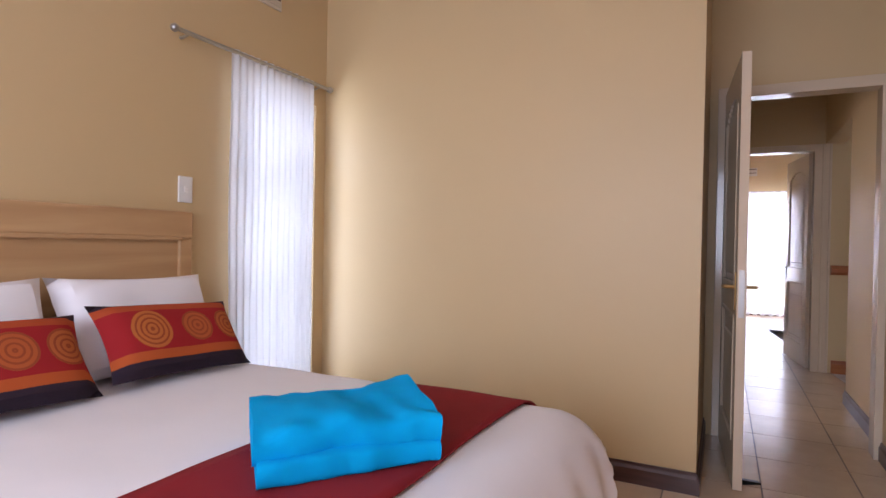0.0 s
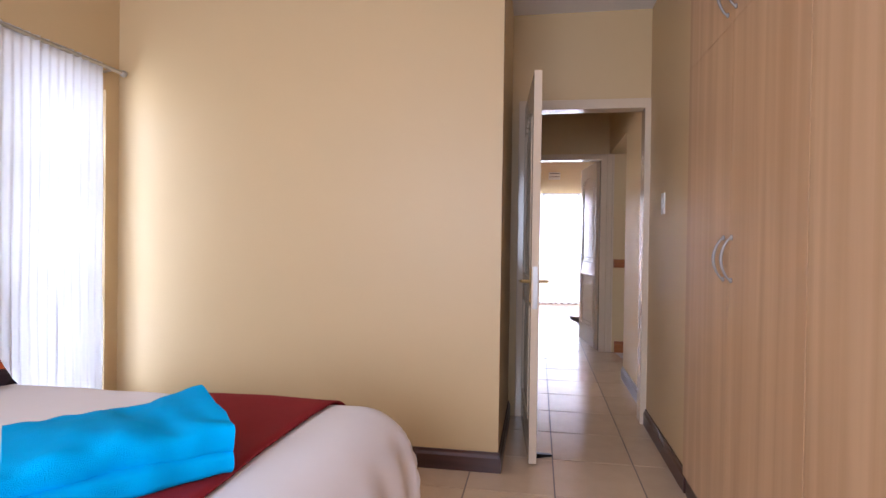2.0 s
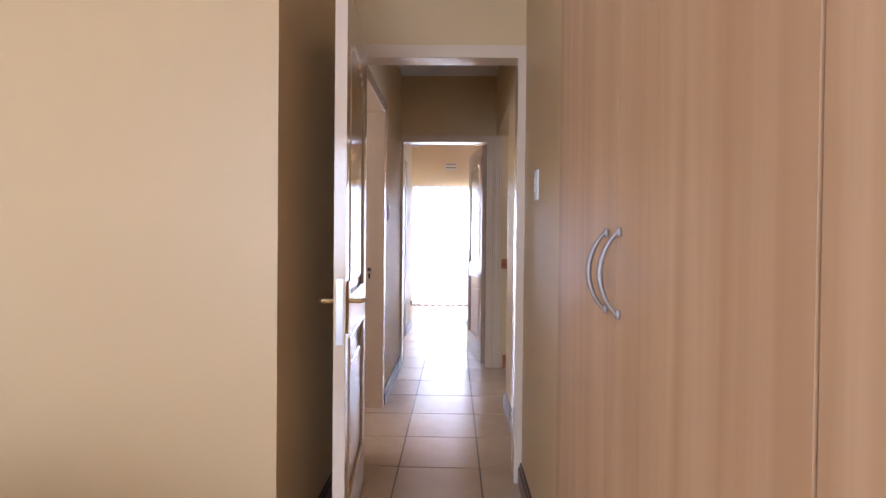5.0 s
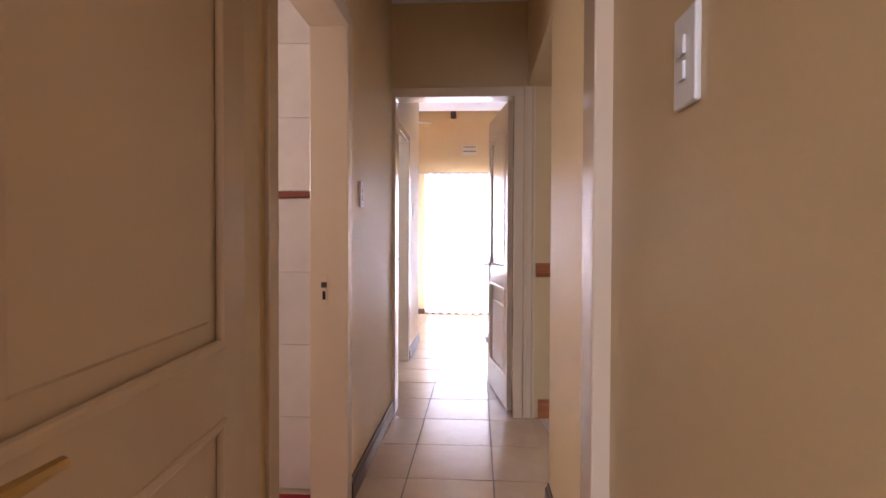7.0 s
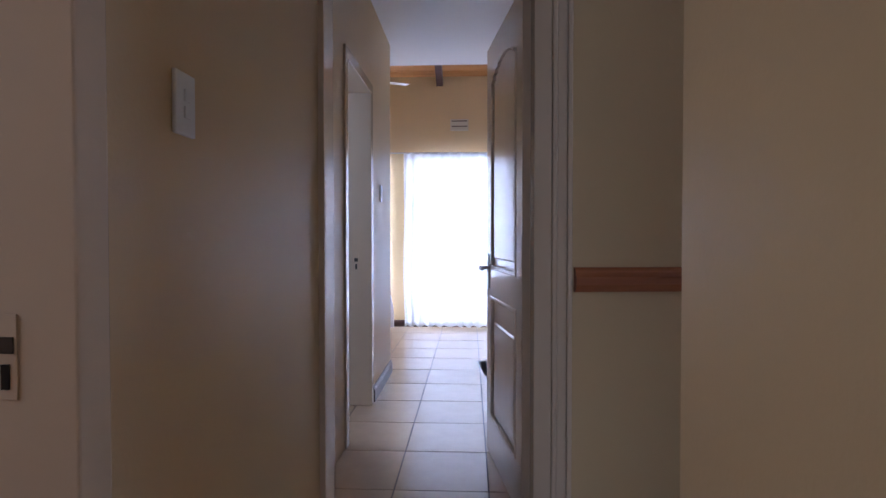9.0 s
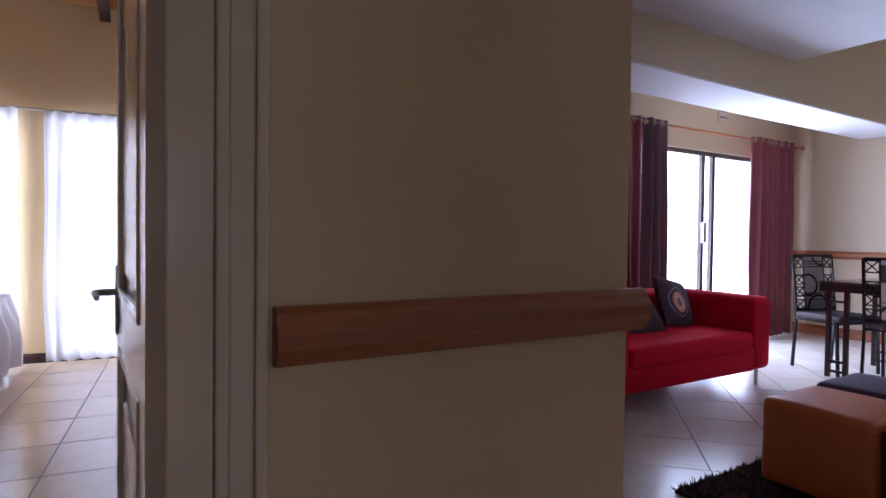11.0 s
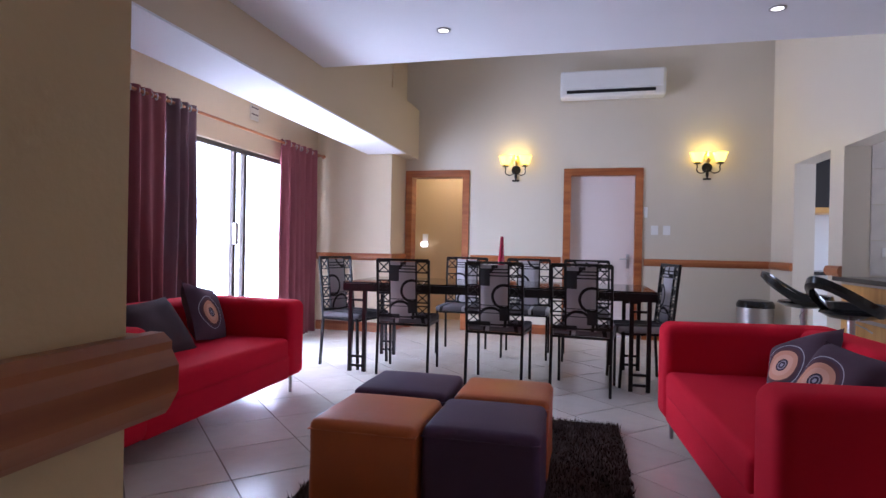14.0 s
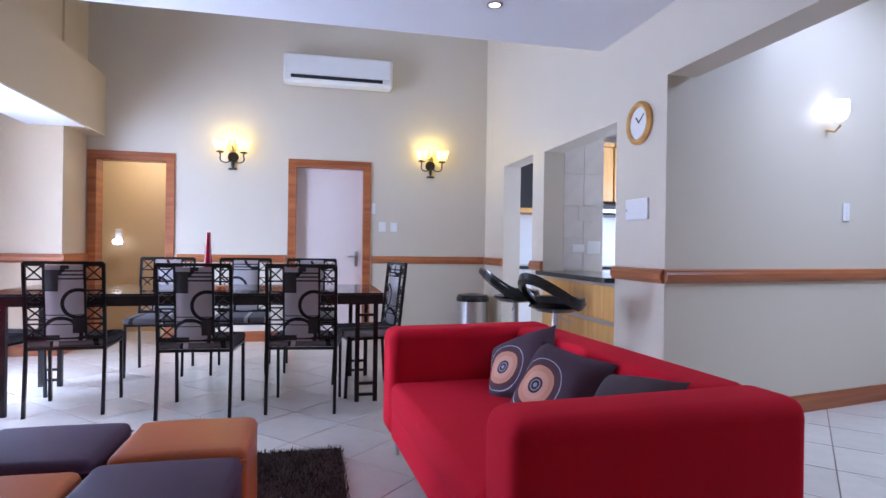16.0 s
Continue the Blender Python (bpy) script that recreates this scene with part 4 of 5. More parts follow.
EYE = rings("dark cushion cloth", AUBERGINE, AUBERGINE,
            [(-0.05, -0.02, 0.118, (0.42, 0.40, 0.44)), (-0.05, -0.02, 0.1135, AUBERGINE), (-0.05, -0.02, 0.100, (0.10, 0.045, 0.05)), (-0.05, -0.02, 0.084, (0.56, 0.27, 0.17)),
             (-0.05, -0.02, 0.060, (0.62, 0.34, 0.24)), (-0.05, -0.02, 0.034, (0.05, 0.035, 0.05)), (-0.05, -0.02, 0.025, (0.28, 0.24, 0.28)), (-0.05, -0.02, 0.019, (0.04, 0.03, 0.05)),
             (-0.05, -0.02, 0.010, (0.30, 0.28, 0.34))], 0, 1.0)
DARK = material("plain dark cushion cloth", (0.07, 0.048, 0.055), 0.85, 0, 0.15, 250, 0.1, 10, 0.2)
for x, y, z, rx, ry, rz, mt in ((4.45, 8.58, 0.60, -22, 12, 8, EYE), (3.95, 8.55, 0.56, -38, -4, -6, DARK)):
    solid("throw_cushion", cushion_mesh(0.42, 0.42, 0.15), mt, LIVING @ pose(x, y, z, rx, ry, rz),
          "dark aubergine cushion with an orange circle" if mt is EYE else "plain dark aubergine cushion on the red sofa", "cushion", "sofa cushions", smooth=True)
for x, y, z, rx, ry, rz, mt in ((4.10, 4.98, 0.535, -40, -24, 222, EYE), (3.65, 5.0, 0.535, -34, 6, 206, EYE), (3.25, 4.93, 0.555, -46, -6, 200, DARK)):
    solid("throw_cushion", cushion_mesh(*((0.38, 0.38, 0.17) if mt is EYE else (0.33, 0.33, 0.15))), mt, LIVING @ pose(x, y, z, rx, ry, rz),
          "dark aubergine cushion with a stitched orange circle" if mt is EYE else "plain dark aubergine cushion leaning on the sofa back", "cushion", "sofa cushions", smooth=True)


def pouf(x0, y0, x1, y1, mat, label):
    p = thing("pouf", LIVING @ pose((x0 + x1) / 2, (y0 + y1) / 2, 0.035), label, "pouf", "poufs on the rug")
    w, d = (x1 - x0) / 2, (y1 - y0) / 2
    bm = box(B(), (-w, -d, 0), (w, d, 0.375), 0.03, 4)
    bmesh.ops.subdivide_edges(bm, edges=[e for e in bm.edges if e.calc_length() > 0.2], cuts=6, use_grid_fill=True)
    for v in bm.verts:
        a, b = v.co.x / w, v.co.y / d
        if v.co.z > 0.36:
            v.co.z += 0.014 * max(0, 1 - a * a) * max(0, 1 - b * b)
        v.co.x += 0.004 * noise.noise(v.co * 7)
        v.co.y += 0.004 * noise.noise(v.co * 7 + Vector((3, 1, 2)))
    part("body", bm, mat, p, smooth=True)
    part("seam", box(B(), (-w - 0.002, -d - 0.002, 0.335), (w + 0.002, d + 0.002, 0.339), 0.002, 1), mat, p)


pouf(3.05, 6.635, 3.50, 7.075, ORANGE, "square tan orange leather pouf on the rug")
pouf(3.09, 6.175, 3.54, 6.625, PURPLE, "square aubergine suede pouf on the rug")
pouf(3.56, 6.64, 3.995, 7.10, PURPLE, "square aubergine suede pouf behind the orange one")
pouf(3.58, 6.17, 3.985, 6.61, ORANGE, "square tan orange leather pouf behind the aubergine one")

rug = thing("shag_rug", LIVING @ pose(2.66, 5.80, 0), "dark brown shaggy rug under the poufs", "rug")
part("backing", box(B(), (0, 0, 0.001), (2.0, 1.42, 0.016)), SHAG, rug)
verts, faces = [], []
rnd = random.Random(4)
for _ in range(26000):
    x, y = rnd.uniform(-0.01, 2.01), rnd.uniform(-0.01, 1.43)
    a, lean, w = rnd.uniform(0, 6.28), rnd.uniform(0.006, 0.024), rnd.uniform(0.002, 0.004)
    h = rnd.uniform(0.028, 0.042)
    k = len(verts)
    verts += [(x - w * math.sin(a), y + w * math.cos(a), 0.012), (x + w * math.sin(a), y - w * math.cos(a), 0.012), (x + lean * math.cos(a), y + lean * math.sin(a), h)]
    faces.append((k, k + 1, k + 2))
me = bpy.data.meshes.new("pile")
me.from_pydata(verts, [], faces)
me.materials.append(SHAG)
pile = new("pile", me)
pile.parent = rug
tagged(pile, kind="stuff")


# dining table and chairs
def square_bar(bm, a, b, t):
    a, b = Vector(a), Vector(b)
    d = (b - a).normalized()
    up = Vector((0, 0, 1)) if abs(d.z) < 0.9 else Vector((1, 0, 0))
    u = d.cross(up).normalized() * t / 2
    w = d.cross(u).normalized() * t / 2
    l1 = [bm.verts.new(a + s1 * u + s2 * w) for s1, s2 in ((-1, -1), (1, -1), (1, 1), (-1, 1))]
    l2 = [bm.verts.new(b + s1 * u + s2 * w) for s1, s2 in ((-1, -1), (1, -1), (1, 1), (-1, 1))]
    for k in range(4):
        bm.faces.new((l1[k], l1[(k + 1) % 4], l2[(k + 1) % 4], l2[k]))
    bm.faces.new(l1[::-1])
    bm.faces.new(l2)
    return bm


table = thing("dining_table", LIVING @ pose(5.6, 5.47, 0), "long black iron dining table with a smoked glass top", "table")
TL, TW = 2.58, 0.92
part("tabletop", box(B(), (0.0, 0.0, 0.768), (TW, TL, 0.78), 0.003), DARKGLASS, table, "smoked glass pane")
bm = B()
for a, b in (((0.02, 0.02), (TW - 0.02, 0.02)), ((0.02, TL - 0.02), (TW - 0.02, TL - 0.02)), ((0.02, 0.02), (0.02, TL - 0.02)), ((TW - 0.02, 0.02), (TW - 0.02, TL - 0.02))):
    box(bm, (min(a[0], b[0]) - 0.018, min(a[1], b[1]) - 0.018, 0.70), (max(a[0], b[0]) + 0.018, max(a[1], b[1]) + 0.018, 0.766))
part("apron", bm, IRON, table)
for x in (0.04, TW - 0.06):
    for y in (0.05, TL - 0.19):
        bm = B()
        for yy in (y, y + 0.13):
            square_bar(bm, (x, yy, 0), (x, yy, 0.72), 0.032)
        for z in (0.05, 0.13, 0.62):
            square_bar(bm, (x, y, z), (x, y + 0.13, z), 0.02)
        part("leg", bm, IRON, table, "ladder shaped iron leg")

FABRIC = rings("circle print cloth", (0.34, 0.31, 0.31), (0.02, 0.02, 0.02),
               [(0.08, 0.72, 0.10, (0.018, 0.016, 0.016)), (-0.09, 0.99, 0.11, (0.018, 0.016, 0.016)), (-0.02, 0.52, 0.12, (0.018, 0.016, 0.016))], 0, 0.022,
               [(0.925, 0.935, (0.03, 0.03, 0.03)), (0.90, 0.91, (0.03, 0.03, 0.03)), (0.875, 0.885, (0.03, 0.03, 0.03)), (0.645, 0.652, (0.05, 0.05, 0.05)), (0.615, 0.622, (0.05, 0.05, 0.05)), (0.585, 0.592, (0.05, 0.05, 0.05))])
BLOCKS = material("black print cloth", (0.02, 0.018, 0.018), 0.85, 0, 0.15, 250)
SEATCLOTH = rings("seat print cloth", (0.13, 0.12, 0.125), (0.02, 0.02, 0.02), [(0.05, 0.44, 0.14, (0.02, 0.018, 0.018)), (-0.14, 0.47, 0.10, (0.4, 0.38, 0.38))], 0, 0.03)


def chair_build(m):
    """Seat towards +y, back at y 0, 0.43 wide about x 0."""
    c = thing("dining_chair", m, "black iron dining chair with circle print cloth seat and back", "chair", "dining chairs")
    W, TOPZ, SZ = 0.222, 0.98, 0.45

    def yb(z):
        return -0.055 * (z - SZ) / (TOPZ - SZ) if z > SZ else -0.03 * (SZ - z) / SZ
    for s in (-1, 1):
        part("back_leg", square_bar(square_bar(B(), (s * W, yb(0), 0), (s * W, yb(SZ), SZ), 0.02), (s * W, yb(SZ), SZ), (s * W, yb(TOPZ), TOPZ), 0.02), IRON, c)
        part("front_leg", square_bar(B(), (s * W, 0.40, 0), (s * W, 0.38, SZ), 0.02), IRON, c)
    bm = B()
    for z in (TOPZ, SZ + 0.05):
        square_bar(bm, (-W, yb(z), z), (W, yb(z), z), 0.02)
    for s in (-1, 1):
        square_bar(bm, (s * 0.115, yb(SZ + 0.05), SZ + 0.05), (s * 0.115, yb(TOPZ), TOPZ), 0.014)
    part("back_frame", bm, IRON, c)
    for s in (-1, 1):
        xa, xb = s * 0.12, s * 0.214
        zz = [SZ + 0.06, SZ + 0.14, SZ + 0.17, SZ + 0.25, SZ + 0.275, SZ + 0.355, SZ + 0.425, SZ + 0.515]
        for z0, z1 in zip(zz[::2], zz[1::2]):
            bm = B()
            square_bar(bm, (xa, yb(z0), z0), (xb, yb(z1), z1), 0.009)
            square_bar(bm, (xb, yb(z0), z0), (xa, yb(z1), z1), 0.009)
            for z in (z0, z1):
                square_bar(bm, (xa, yb(z), z), (xb, yb(z), z), 0.011)
            part("lattice", bm, IRON, c, "crossed iron lattice")
    bm = B()

    def panel(side):
        def f(u, v):
            z = SZ + 0.03 + 0.485 * v
            return Vector((-0.112 + 0.224 * u, yb(z) + side * (0.018 * (1 - (2 * u - 1) ** 4) * (1 - (2 * v - 1) ** 6) + 0.004), z))
        return f
    sheet(bm, panel(-1), 10, 10)
    sheet(bm, panel(1), 10, 10)
    bk = part("back_pad", bm, FABRIC, c, "grey cloth printed with black rings", True)
    for x0, x1, z0, z1 in ((-0.112, -0.03, 0.80, 0.93), (0.045, 0.112, 0.53, 0.63), (-0.112, -0.03, 0.485, 0.52), (-0.02, 0.03, 0.94, 0.965)):
        def patch(u, v, x0=x0, x1=x1, z0=z0, z1=z1):
            x, z = x0 + (x1 - x0) * u, z0 + (z1 - z0) * v
            uu, vv = (x + 0.112) / 0.224, (z - SZ - 0.03) / 0.485
            return Vector((x, yb(z) - 0.0055 - 0.018 * (1 - (2 * uu - 1) ** 4) * (1 - (2 * vv - 1) ** 6), z))
        part("print", sheet(B(), patch, 5, 4), BLOCKS, bk)
    part("seat", box(B(), (-W - 0.01, -0.005, SZ - 0.01), (W + 0.01, 0.415, SZ + 0.04), 0.018, 3), SEATCLOTH, c, "dark patterned cloth seat", True)
    bm = B()
    for a, b in (((-W, 0, SZ - 0.02), (W, 0, SZ - 0.02)), ((-W, 0.385, SZ - 0.02), (W, 0.385, SZ - 0.02)), ((-W, 0, SZ - 0.02), (-W, 0.385, SZ - 0.02)), ((W, 0, SZ - 0.02), (W, 0.385, SZ - 0.02))):
        square_bar(bm, a, b, 0.018)
    part("seat_frame", bm, IRON, c)
    return c


spots = [(5.62, 7.50, -90 + 3), (5.42, 6.69, -90 - 4), (5.42, 6.03, -90 - 7), (7.06, 7.25, 90), (7.06, 6.58, 90), (7.06, 5.98, 90), (6.0, 8.26, 165), (6.02, 5.37, 10)]
first = chair_build(LIVING @ pose(spots[0][0], spots[0][1], 0, 0, 0, spots[0][2]))
for x, y, a in spots[1:]:
    copy_thing(first, LIVING @ pose(x, y, 0, 0, 0, a))

v = solid("vase", lathe(B(), [(0.03, 0), (0.045, 0.01), (0.042, 0.06), (0.03, 0.2), (0.018, 0.36), (0.014, 0.42)], sides=16), REDGLASS, LIVING @ pose(6.1, 6.74, 0.78, 0, 3, 0), "slim red glazed vase on the dining table", "vase", smooth=True)
solid("candle", lathe(B(), [(0.035, 0), (0.04, 0.005), (0.04, 0.03), (0.02, 0.035)], sides=16), ORANGE, LIVING @ pose(5.9, 6.62, 0.78), "small orange candle dish on the table", "candle", smooth=True)


# wall fittings
def sconce(m):
    """Mounted in the plane x 0, facing -x."""
    s = thing("wall_sconce", m, "iron scroll wall sconce with two lit amber glass shades", "wall lamp", "living room sconces")
    part("back_plate", lathe(B(), [(0.02, -0.02), (0.055, -0.015), (0.06, -0.004), (0.06, 0.0)], sides=18), IRON, s, smooth=True, m=pose(0, 0, 0.03, 0, 90, 0))
    part("drop", tube(B(), [(-0.02, 0, 0.02), (-0.03, 0, -0.06), (-0.03, 0, -0.11)], [0.012, 0.018, 0.006]), IRON, s, smooth=True)
    part("foot", box(B(), (-0.04, -0.045, -0.12), (-0.01, 0.045, -0.10), 0.004), IRON, s)
    part("crown", lathe(B(), [(0.02, 0.08), (0.04, 0.12), (0.035, 0.17), (0.02, 0.2), (0.03, 0.215)], (-0.05, 0, 0), 12), BRASS, s, "small brass lantern between the shades", True)
    for sd_ in (-1, 1):
        pts = [(-0.03, sd_ * 0.01, 0.0)]
        for k in range(11):
            a = -0.5 + 3.6 * k / 10
            pts.append((-0.06 - 0.01 * k / 3, sd_ * (0.075 + 0.055 * math.sin(a - 1.0)), 0.0 - 0.045 * math.cos(a - 1.0)))
        pts.append((-0.1, sd_ * 0.13, 0.06))
        part("arm", tube(B(), pts, 0.007, 6), IRON, s, smooth=True)
        part("cup", lathe(B(), [(0.01, 0.055), (0.045, 0.065), (0.03, 0.085)], (-0.1, sd_ * 0.125, 0), 14), IRON, s, smooth=True)
        sh = part("shade", lathe(B(), [(0.028, 0.085), (0.05, 0.1), (0.062, 0.13), (0.07, 0.17), (0.085, 0.195)], (-0.1, sd_ * 0.125, 0), 18), BULB, s, "lit amber glass bell", True)
        sh.visible_shadow = False
    lamp = new("sconce_light", bpy.data.lights.new("sconce_light", "POINT"))
    lamp.data.energy, lamp.data.color, lamp.data.shadow_soft_size = 4.5, (1.0, 0.78, 0.16), 0.06
    lamp.matrix_world = m @ pose(-0.1, 0, 0.2)
    return s


for y in (6.88, 4.59):
    sconce(LIVING @ pose(8.386, y, 2.08))
hall_lamp = thing("wall_lamp", LIVING @ pose(4.888, 2.419, 2.08, 0, 0, 10.4), "lit white glass wall lamp in the hall", "wall lamp")
part("shade", lathe(B(), [(0.02, -0.07), (0.045, -0.05), (0.06, 0.0), (0.055, 0.07)], (-0.09, 0, 0.02), 18), LAMP, hall_lamp, "glowing white glass", True)
part("arm", tube(B(), [(0, 0, -0.1), (-0.06, 0, -0.12), (-0.1, 0, -0.08)], 0.008), BRASS, hall_lamp, smooth=True)
small = thing("table_lamp_globe", LIVING @ pose(9.4, 8.36, 1.13), "small lit globe lamp on the wall of the next room", "wall lamp")
part("globe", lathe(B(), [(0.01, -0.04), (0.045, -0.03), (0.06, 0.0), (0.045, 0.03), (0.01, 0.04)], (-0.07, 0, 0), 16), LAMP, small, smooth=True)
part("base", box(B(), (-0.03, -0.04, -0.04), (0.0, 0.04, 0.16), 0.004), PLASTIC, small)

ac = thing("air_conditioner", LIVING @ pose(8.386, 5.09, 2.97), "white split air conditioner high on the wall", "air conditioner")
part("casing", box(B(), (-0.2, 0, 0.0), (-0.001, 1.24, 0.33), 0.03, 3), PLASTIC, ac, smooth=True)
part("front_panel", box(B(), (-0.212, 0.03, 0.10), (-0.2, 1.21, 0.31), 0.008), PLASTIC, ac)
for k in range(7):
    part("louvre_rib", box(B(), (-0.215, 0.06, 0.12 + 0.015 * k), (-0.211, 1.18, 0.126 + 0.015 * k)), PLASTIC, ac)
part("outlet", box(B(), (-0.206, 0.12, 0.045), (-0.19, 1.16, 0.085)), IRON, ac, "dark air outlet slot")
part("flap", box(B(), (-0.214, 0.12, 0.03), (-0.2, 1.16, 0.043), 0.003), PLASTIC, ac)

clock = thing("wall_clock", LIVING @ pose(4.905, 3.874, 1.945, -90, 0, 0), "round wall clock with a pale wooden rim", "clock")
bm = lathe(B(), [(0.105, 0.0), (0.14, 0.0), (0.142, 0.02), (0.125, 0.035), (0.108, 0.03), (0.105, 0.012)], sides=32, capped=False)
part("rim", bm, CUPBOARD, clock, "pale wooden rim", True)
part("face", lathe(B(), [(0.001, 0.0), (0.108, 0.001), (0.108, 0.012), (0.001, 0.0125)], sides=32), PLASTIC, clock)
part("hour_pointer", box(B(), (-0.005, 0, 0.014), (0.005, 0.055, 0.016)), IRON, clock, m=pose(0, 0, 0, 0, 0, -140))
part("minute_pointer", box(B(), (-0.004, 0, 0.016), (0.004, 0.08, 0.018)), IRON, clock, m=pose(0, 0, 0, 0, 0, 130))
fb = thing("fuse_box", LIVING @ pose(4.925, 3.874, 1.38), "white plastic fuse box lid on the wall", "fuse box")
part("lid", box(B(), (-0.13, 0, -0.07), (0.13, 0.015, 0.07), 0.006), PLASTIC, fb)
part("latch", box(B(), (0.1, 0.015, -0.01), (0.12, 0.02, 0.01), 0.002), CHROME, fb)
for x, y in ((4.83, 7.0), (4.87, 4.9), (3.0, 7.0), (3.0, 4.9)):
    dl = thing("downlight", LIVING @ pose(x, y, 2.6), "small round recessed ceiling downlight", "downlight", "ceiling downlights")
    part("rim", lathe(B(), [(0.035, -0.006), (0.05, -0.006), (0.05, 0.0), (0.035, 0.0)], sides=20, capped=False), CHROME, dl)
    part("bulb", lathe(B(), [(0.001, -0.005), (0.034, -0.004), (0.034, 0.0), (0.001, 0.0)], sides=20), LAMP, dl)

# bin, stools, kitchen
bn = thing("pedal_bin", LIVING @ pose(7.98, 4.14, 0), "round steel bin with a black lid in the corner", "bin")
part("body", lathe(B(), [(0.17, 0.02), (0.185, 0.03), (0.185, 0.5)], sides=28), CHROME, bn, smooth=True)
part("base", lathe(B(), [(0.19, 0.0), (0.19, 0.025)], sides=28), BLACK, bn)
part("lid", lathe(B(), [(0.192, 0.49), (0.192, 0.53), (0.17, 0.565), (0.05, 0.58)], sides=28), BLACK, bn, "black plastic lid", True)


def bar_stool(m):
    s = thing("bar_stool", m, "glossy black bar stool with a ring back on a chrome stem", "bar stool", "bar stools")
    bm = B()
    rows = []
    for k in range(28):
        a = 2 * math.pi * k / 28
        lift = max(0.0, -math.sin(a)) ** 1.3 * 0.17
        cx, cy, cz = 0.185 * math.cos(a), 0.165 * math.sin(a) - 0.10 * lift / 0.17, 0.75 + lift
        out = Vector((math.cos(a), math.sin(a), 0))
        rows.append([bm.verts.new(Vector((cx, cy, cz)) + out * p + Vector((0, 0, q))) for p, q in ((-0.03, -0.01), (0.0, -0.035), (0.025, 0.0), (0.015, 0.04), (-0.015, 0.035))])
    for r1, r2 in zip(rows, rows[1:] + rows[:1]):
        for k in range(5):
            bm.faces.new((r1[k], r1[(k + 1) % 5], r2[(k + 1) % 5], r2[k]))
    part("ring_back", bm, BLACK, s, smooth=True)
    part("seat", lathe(B(), [(0.05, 0.69), (0.12, 0.70), (0.175, 0.73), (0.165, 0.745), (0.07, 0.725)], sides=28), BLACK, s, smooth=True)
    part("stem", lathe(B(), [(0.03, 0.02), (0.03, 0.35), (0.022, 0.36), (0.022, 0.70)], sides=14), CHROME, s, "chrome gas lift stem", True)
    part("foot_plate", lathe(B(), [(0.2, 0.0), (0.2, 0.01), (0.1, 0.03), (0.03, 0.05)], sides=28), CHROME, s, smooth=True)
    part("foot_rest", tube(B(), [(0, 0, 0.3), (-0.1, 0.06, 0.3), (-0.12, 0.16, 0.3), (0, 0.2, 0.3), (0.12, 0.16, 0.3), (0.1, 0.06, 0.3), (0, 0, 0.3)], 0.009), CHROME, s, smooth=True)
    part("lift_lever", tube(B(), [(0.02, 0, 0.67), (0.12, -0.02, 0.65), (0.16, -0.02, 0.63)], 0.005), CHROME, s)
    return s


st = bar_stool(LIVING @ pose(5.04, 4.4, 0, 0, 0, 205))
copy_thing(st, LIVING @ pose(5.75, 4.42, 0, 0, 0, 160))
ct = thing("hatch_counter", LIVING @ pose(5.21, 3.55, 0), "black granite counter in the serving hatch", "counter")
part("slab", box(B(), (0.002, -0.15, 0.872), (1.308, 0.40, 0.91), 0.006), STONE, ct)
for k in range(3):
    part("front_board", box(B(), (0.002, 0.302, 0.02 + 0.285 * k), (1.308, 0.325, 0.275 + 0.285 * k), 0.004), CUPBOARD, ct, "orange oak board")
    part("strip", box(B(), (0.002, 0.302, 0.276 + 0.285 * k), (1.308, 0.318, 0.304 + 0.285 * k)), CHROME, ct, "grey strip")
pier = solid("kitchen_pier", box(B(), (6.53, 3.26, 0), (6.79, 3.67, 2.6)), PAINT_LIT, LIVING, "tiled kitchen pier beside the hatch", "wall", kind="structure")
me = mesh_of("wall_tile", box(B(), (-0.006, -0.1, -0.148), (0.0, 0.1, 0.148), 0.001, 1), WALL_TILE)
for i in range(2):
    for j in range(5):
        o = new("wall_tile", me)
        o.parent = pier
        o.matrix_basis = pose(6.528, 3.364 + 0.204 * i, 1.07 + 0.302 * j)
part("picture_tile", box(B(), (6.512, 3.38, 1.38), (6.521, 3.52, 1.52), 0.002), LIVING_TILE, pier, "patterned picture tile")
switch(LIVING @ pose(6.52, 3.52, 1.12, 0, 0, -90), "white socket in the kitchen", 0.12, 0.075, 1, "wall_socket")
switch(LIVING @ pose(6.52, 3.36, 1.13, 0, 0, -90), "white double socket in the kitchen", 0.13, 0.12, 2, "wall_socket")
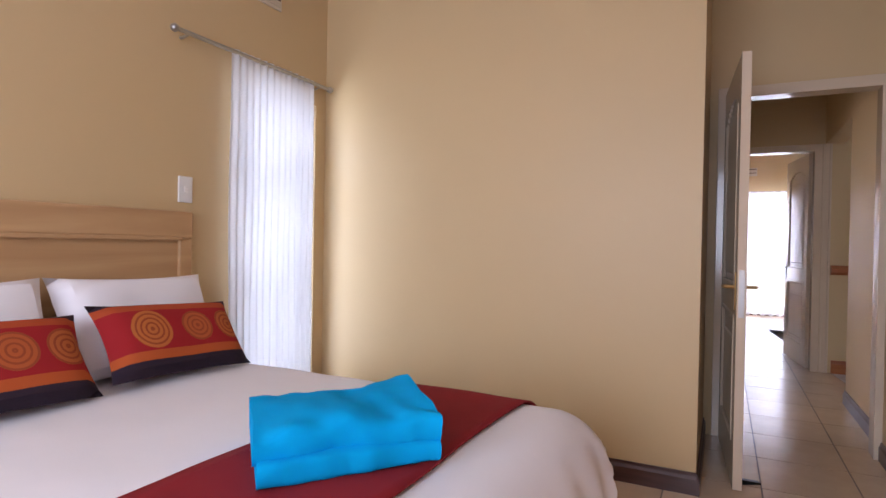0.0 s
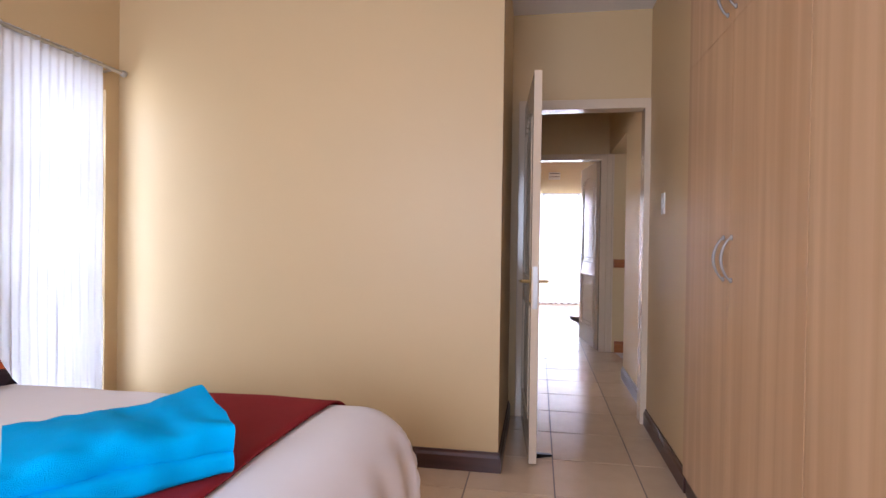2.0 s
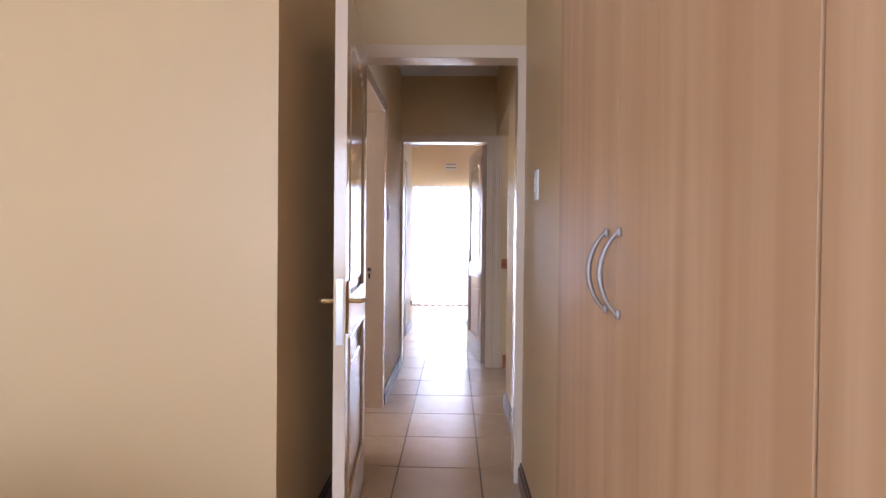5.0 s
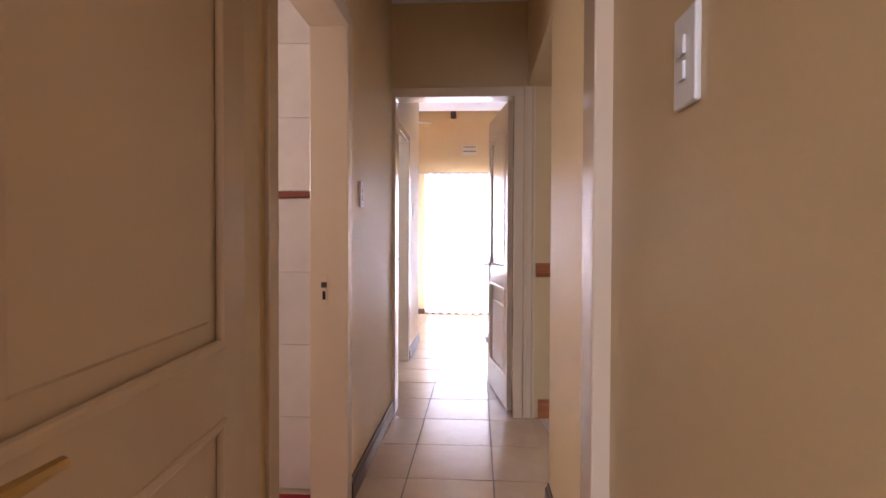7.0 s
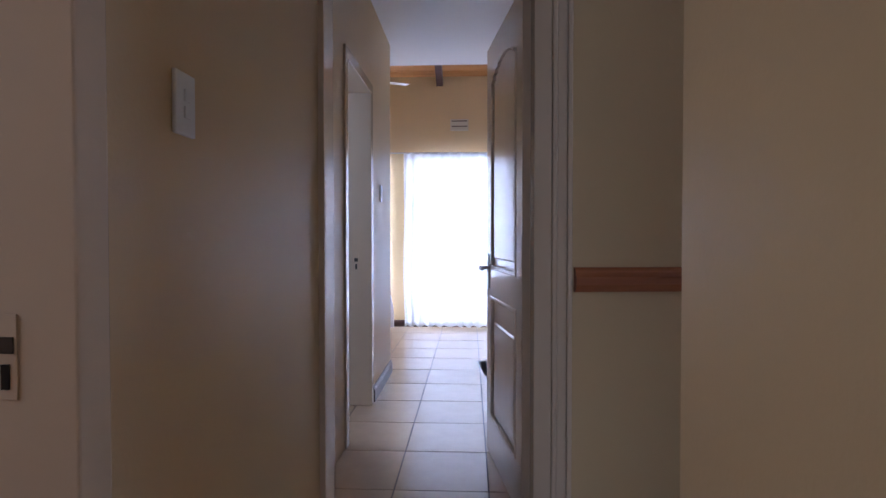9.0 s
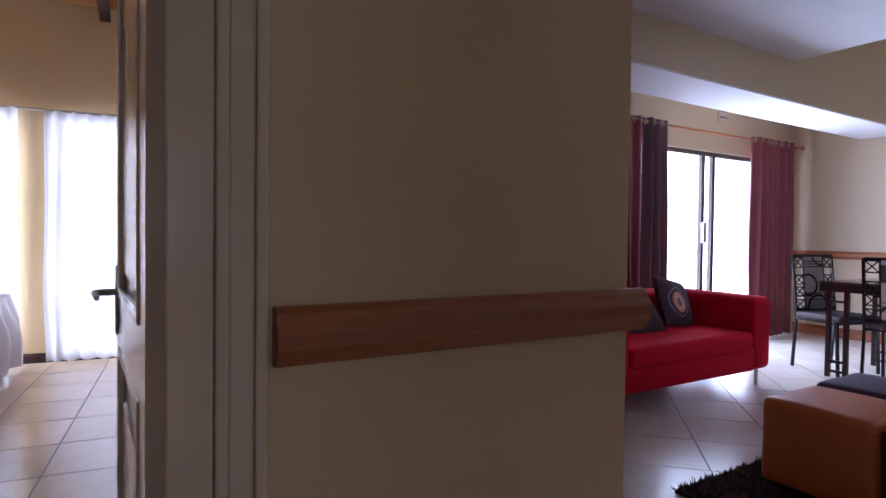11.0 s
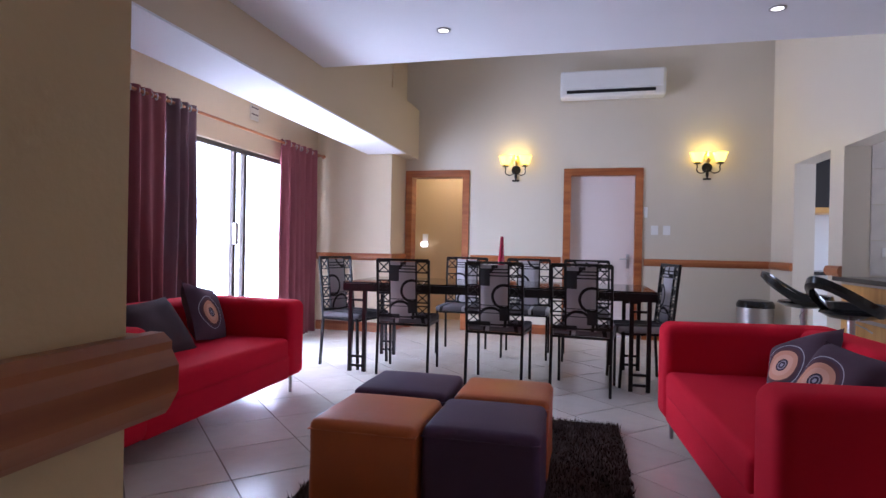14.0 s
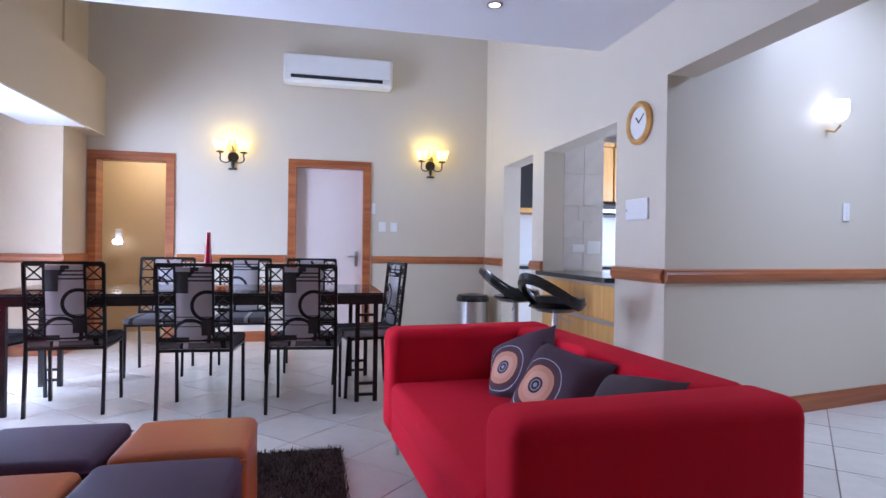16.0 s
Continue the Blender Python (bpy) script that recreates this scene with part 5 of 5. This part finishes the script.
for y0, w, z0, glazed in ((2.92, 0.72, 1.55, True), (2.30, 0.60, 1.72, False), (1.68, 0.60, 1.72, False), (1.16, 0.50, 1.55, False)):
    cb = thing("wall_cabinet", LIVING @ pose(8.4, y0, z0), "orange oak kitchen wall cabinet" + (" with dark glazed doors" if glazed else " above the hood"), "cabinet", "kitchen wall cabinets")
    part("body", box(B(), (-0.32, 0.0, 0), (-0.002, w, 2.4 - z0)), CUPBOARD, cb)
    part("cornice", box(B(), (-0.37, 0.0, 2.402 - z0), (-0.002, w, 2.46 - z0), 0.012), CUPBOARD, cb)
    for k in range(2):
        ya, yb, zt = w * k / 2 + 0.003, w * (k + 1) / 2 - 0.003, 2.397 - z0
        dd = part("door", box(B(), (-0.342, ya, 0.004), (-0.322, yb, zt), 0.004), CUPBOARD, cb)
        part("glazing" if glazed else "panel", box(B(), (-0.347, ya + 0.055, 0.06), (-0.3425, yb - 0.055, zt - 0.055), 0.002, 1), DARKGLASS if glazed else CUPBOARD, dd)
        part("knob", lathe(B(), [(0.004, 0), (0.012, 0.012), (0.012, 0.02), (0.002, 0.025)], sides=10), CHROME, dd, m=pose(-0.342, yb - 0.03 if k == 0 else ya + 0.03, 0.1, 0, -90, 0))
for y0, w in ((2.30, 1.34), (1.68, 0.60), (1.16, 0.50)):
    cb = thing("base_cabinet", LIVING @ pose(8.4, y0, 0), "white fronted kitchen base unit with a dark top", "cabinet", "kitchen base units")
    part("body", box(B(), (-0.56, 0, 0.0), (-0.002, w, 0.87)), PLASTIC, cb)
    part("door", box(B(), (-0.58, 0.004, 0.1), (-0.562, w - 0.004, 0.86), 0.003), PLASTIC, cb)
    part("worktop", box(B(), (-0.6, 0, 0.872), (-0.002, w, 0.91), 0.004), STONE, cb)
hood = thing("cooker_hood", LIVING @ pose(8.4, 1.7, 1.54), "dark cooker hood under the oak cabinets", "cooker hood")
part("canopy", box(B(), (-0.5, 0.0, 0), (-0.002, 1.1, 0.13), 0.02), IRON, hood)
part("visor", box(B(), (-0.53, 0.01, 0.02), (-0.502, 1.09, 0.07), 0.006), CHROME, hood)

# ---- patio seen through the sliding door ----
structure("ground", PATIO, LIVING, "pale paved patio and ground outside", ((-400, 9.7, -0.2), (400, 500, -0.06)), category="ground")
structure("backdrop_wall", WHITE, LIVING, "sunlit white garden wall past the patio", ((-6, 16.0, -0.1), (16, 16.2, 2.4)))
pc = thing("patio_chair", LIVING @ pose(5.45, 10.6, -0.06, 0, 0, 15), "pale garden chair on the patio", "chair")
part("seat", box(B(), (-0.24, -0.24, 0.42), (0.24, 0.24, 0.46), 0.01), PATIO, pc)
for x in (-0.21, 0.21):
    for y in (-0.21, 0.21):
        part("leg", box(B(), (x - 0.02, y - 0.02, 0), (x + 0.02, y + 0.02, 0.42 if y < 0 else 0.9)), PATIO, pc)
    part("armrest", box(B(), (x - 0.03, -0.24, 0.64), (x + 0.03, 0.24, 0.67), 0.006), PATIO, pc)
for k in range(4):
    part("back_slat", box(B(), (-0.21, 0.2, 0.55 + 0.1 * k), (0.21, 0.22, 0.61 + 0.1 * k), 0.004), PATIO, pc)
pt = thing("patio_table", LIVING @ pose(6.35, 10.9, -0.06), "brown wooden patio table", "table")
part("tabletop", box(B(), (-0.5, -0.4, 0.7), (0.5, 0.4, 0.74), 0.01), RAIL, pt)
for sx in (-1, 1):
    part("trestle", square_bar(square_bar(B(), (sx * 0.4, -0.3, 0), (sx * 0.4, 0.25, 0.7), 0.06), (sx * 0.4, 0.3, 0), (sx * 0.4, -0.25, 0.7), 0.06), RAIL, pt)

# ---- tiled floors ----
tiled_floor("floor", HOME, -2.2, 0.9, -1.55, 6.55, 0.414, 0.45, 0.22, 4.637, 0, FLOOR_TILE, "beige ceramic floor tiles of bedroom and corridor")
tiled_floor("floor_2", HOME, -3.0, 1.35, 6.55, 11.45, 0.414, 0.45, 0.22, 4.637, 0, FLOOR_TILE, "beige ceramic floor tiles of the second bedroom")
structure("floor_3", FLOOR_TILE, HOME, "beige bathroom floor", ((0.9, 4.1, -0.1), (1.02, 6.5, -0.004)), category="floor")
tiled_floor("floor_4", LIVING, 0.76, 8.55, 3.3, 9.5, 0.43, 0.43, 4.54, 8.2, 45, LIVING_TILE, "pale ceramic tiles laid diagonally in the living room")
tiled_floor("floor_5", LIVING, 0.55, 9.45, -1.0, 3.3, 0.43, 0.43, 4.54, 8.2, 45, LIVING_TILE, "pale ceramic tiles laid diagonally in hall and kitchen")
structure("floor_6", LIVING_TILE, LIVING, "pale tiled floor of the next room", ((8.55, 6.9, -0.1), (9.45, 9.5, -0.002)), category="floor")
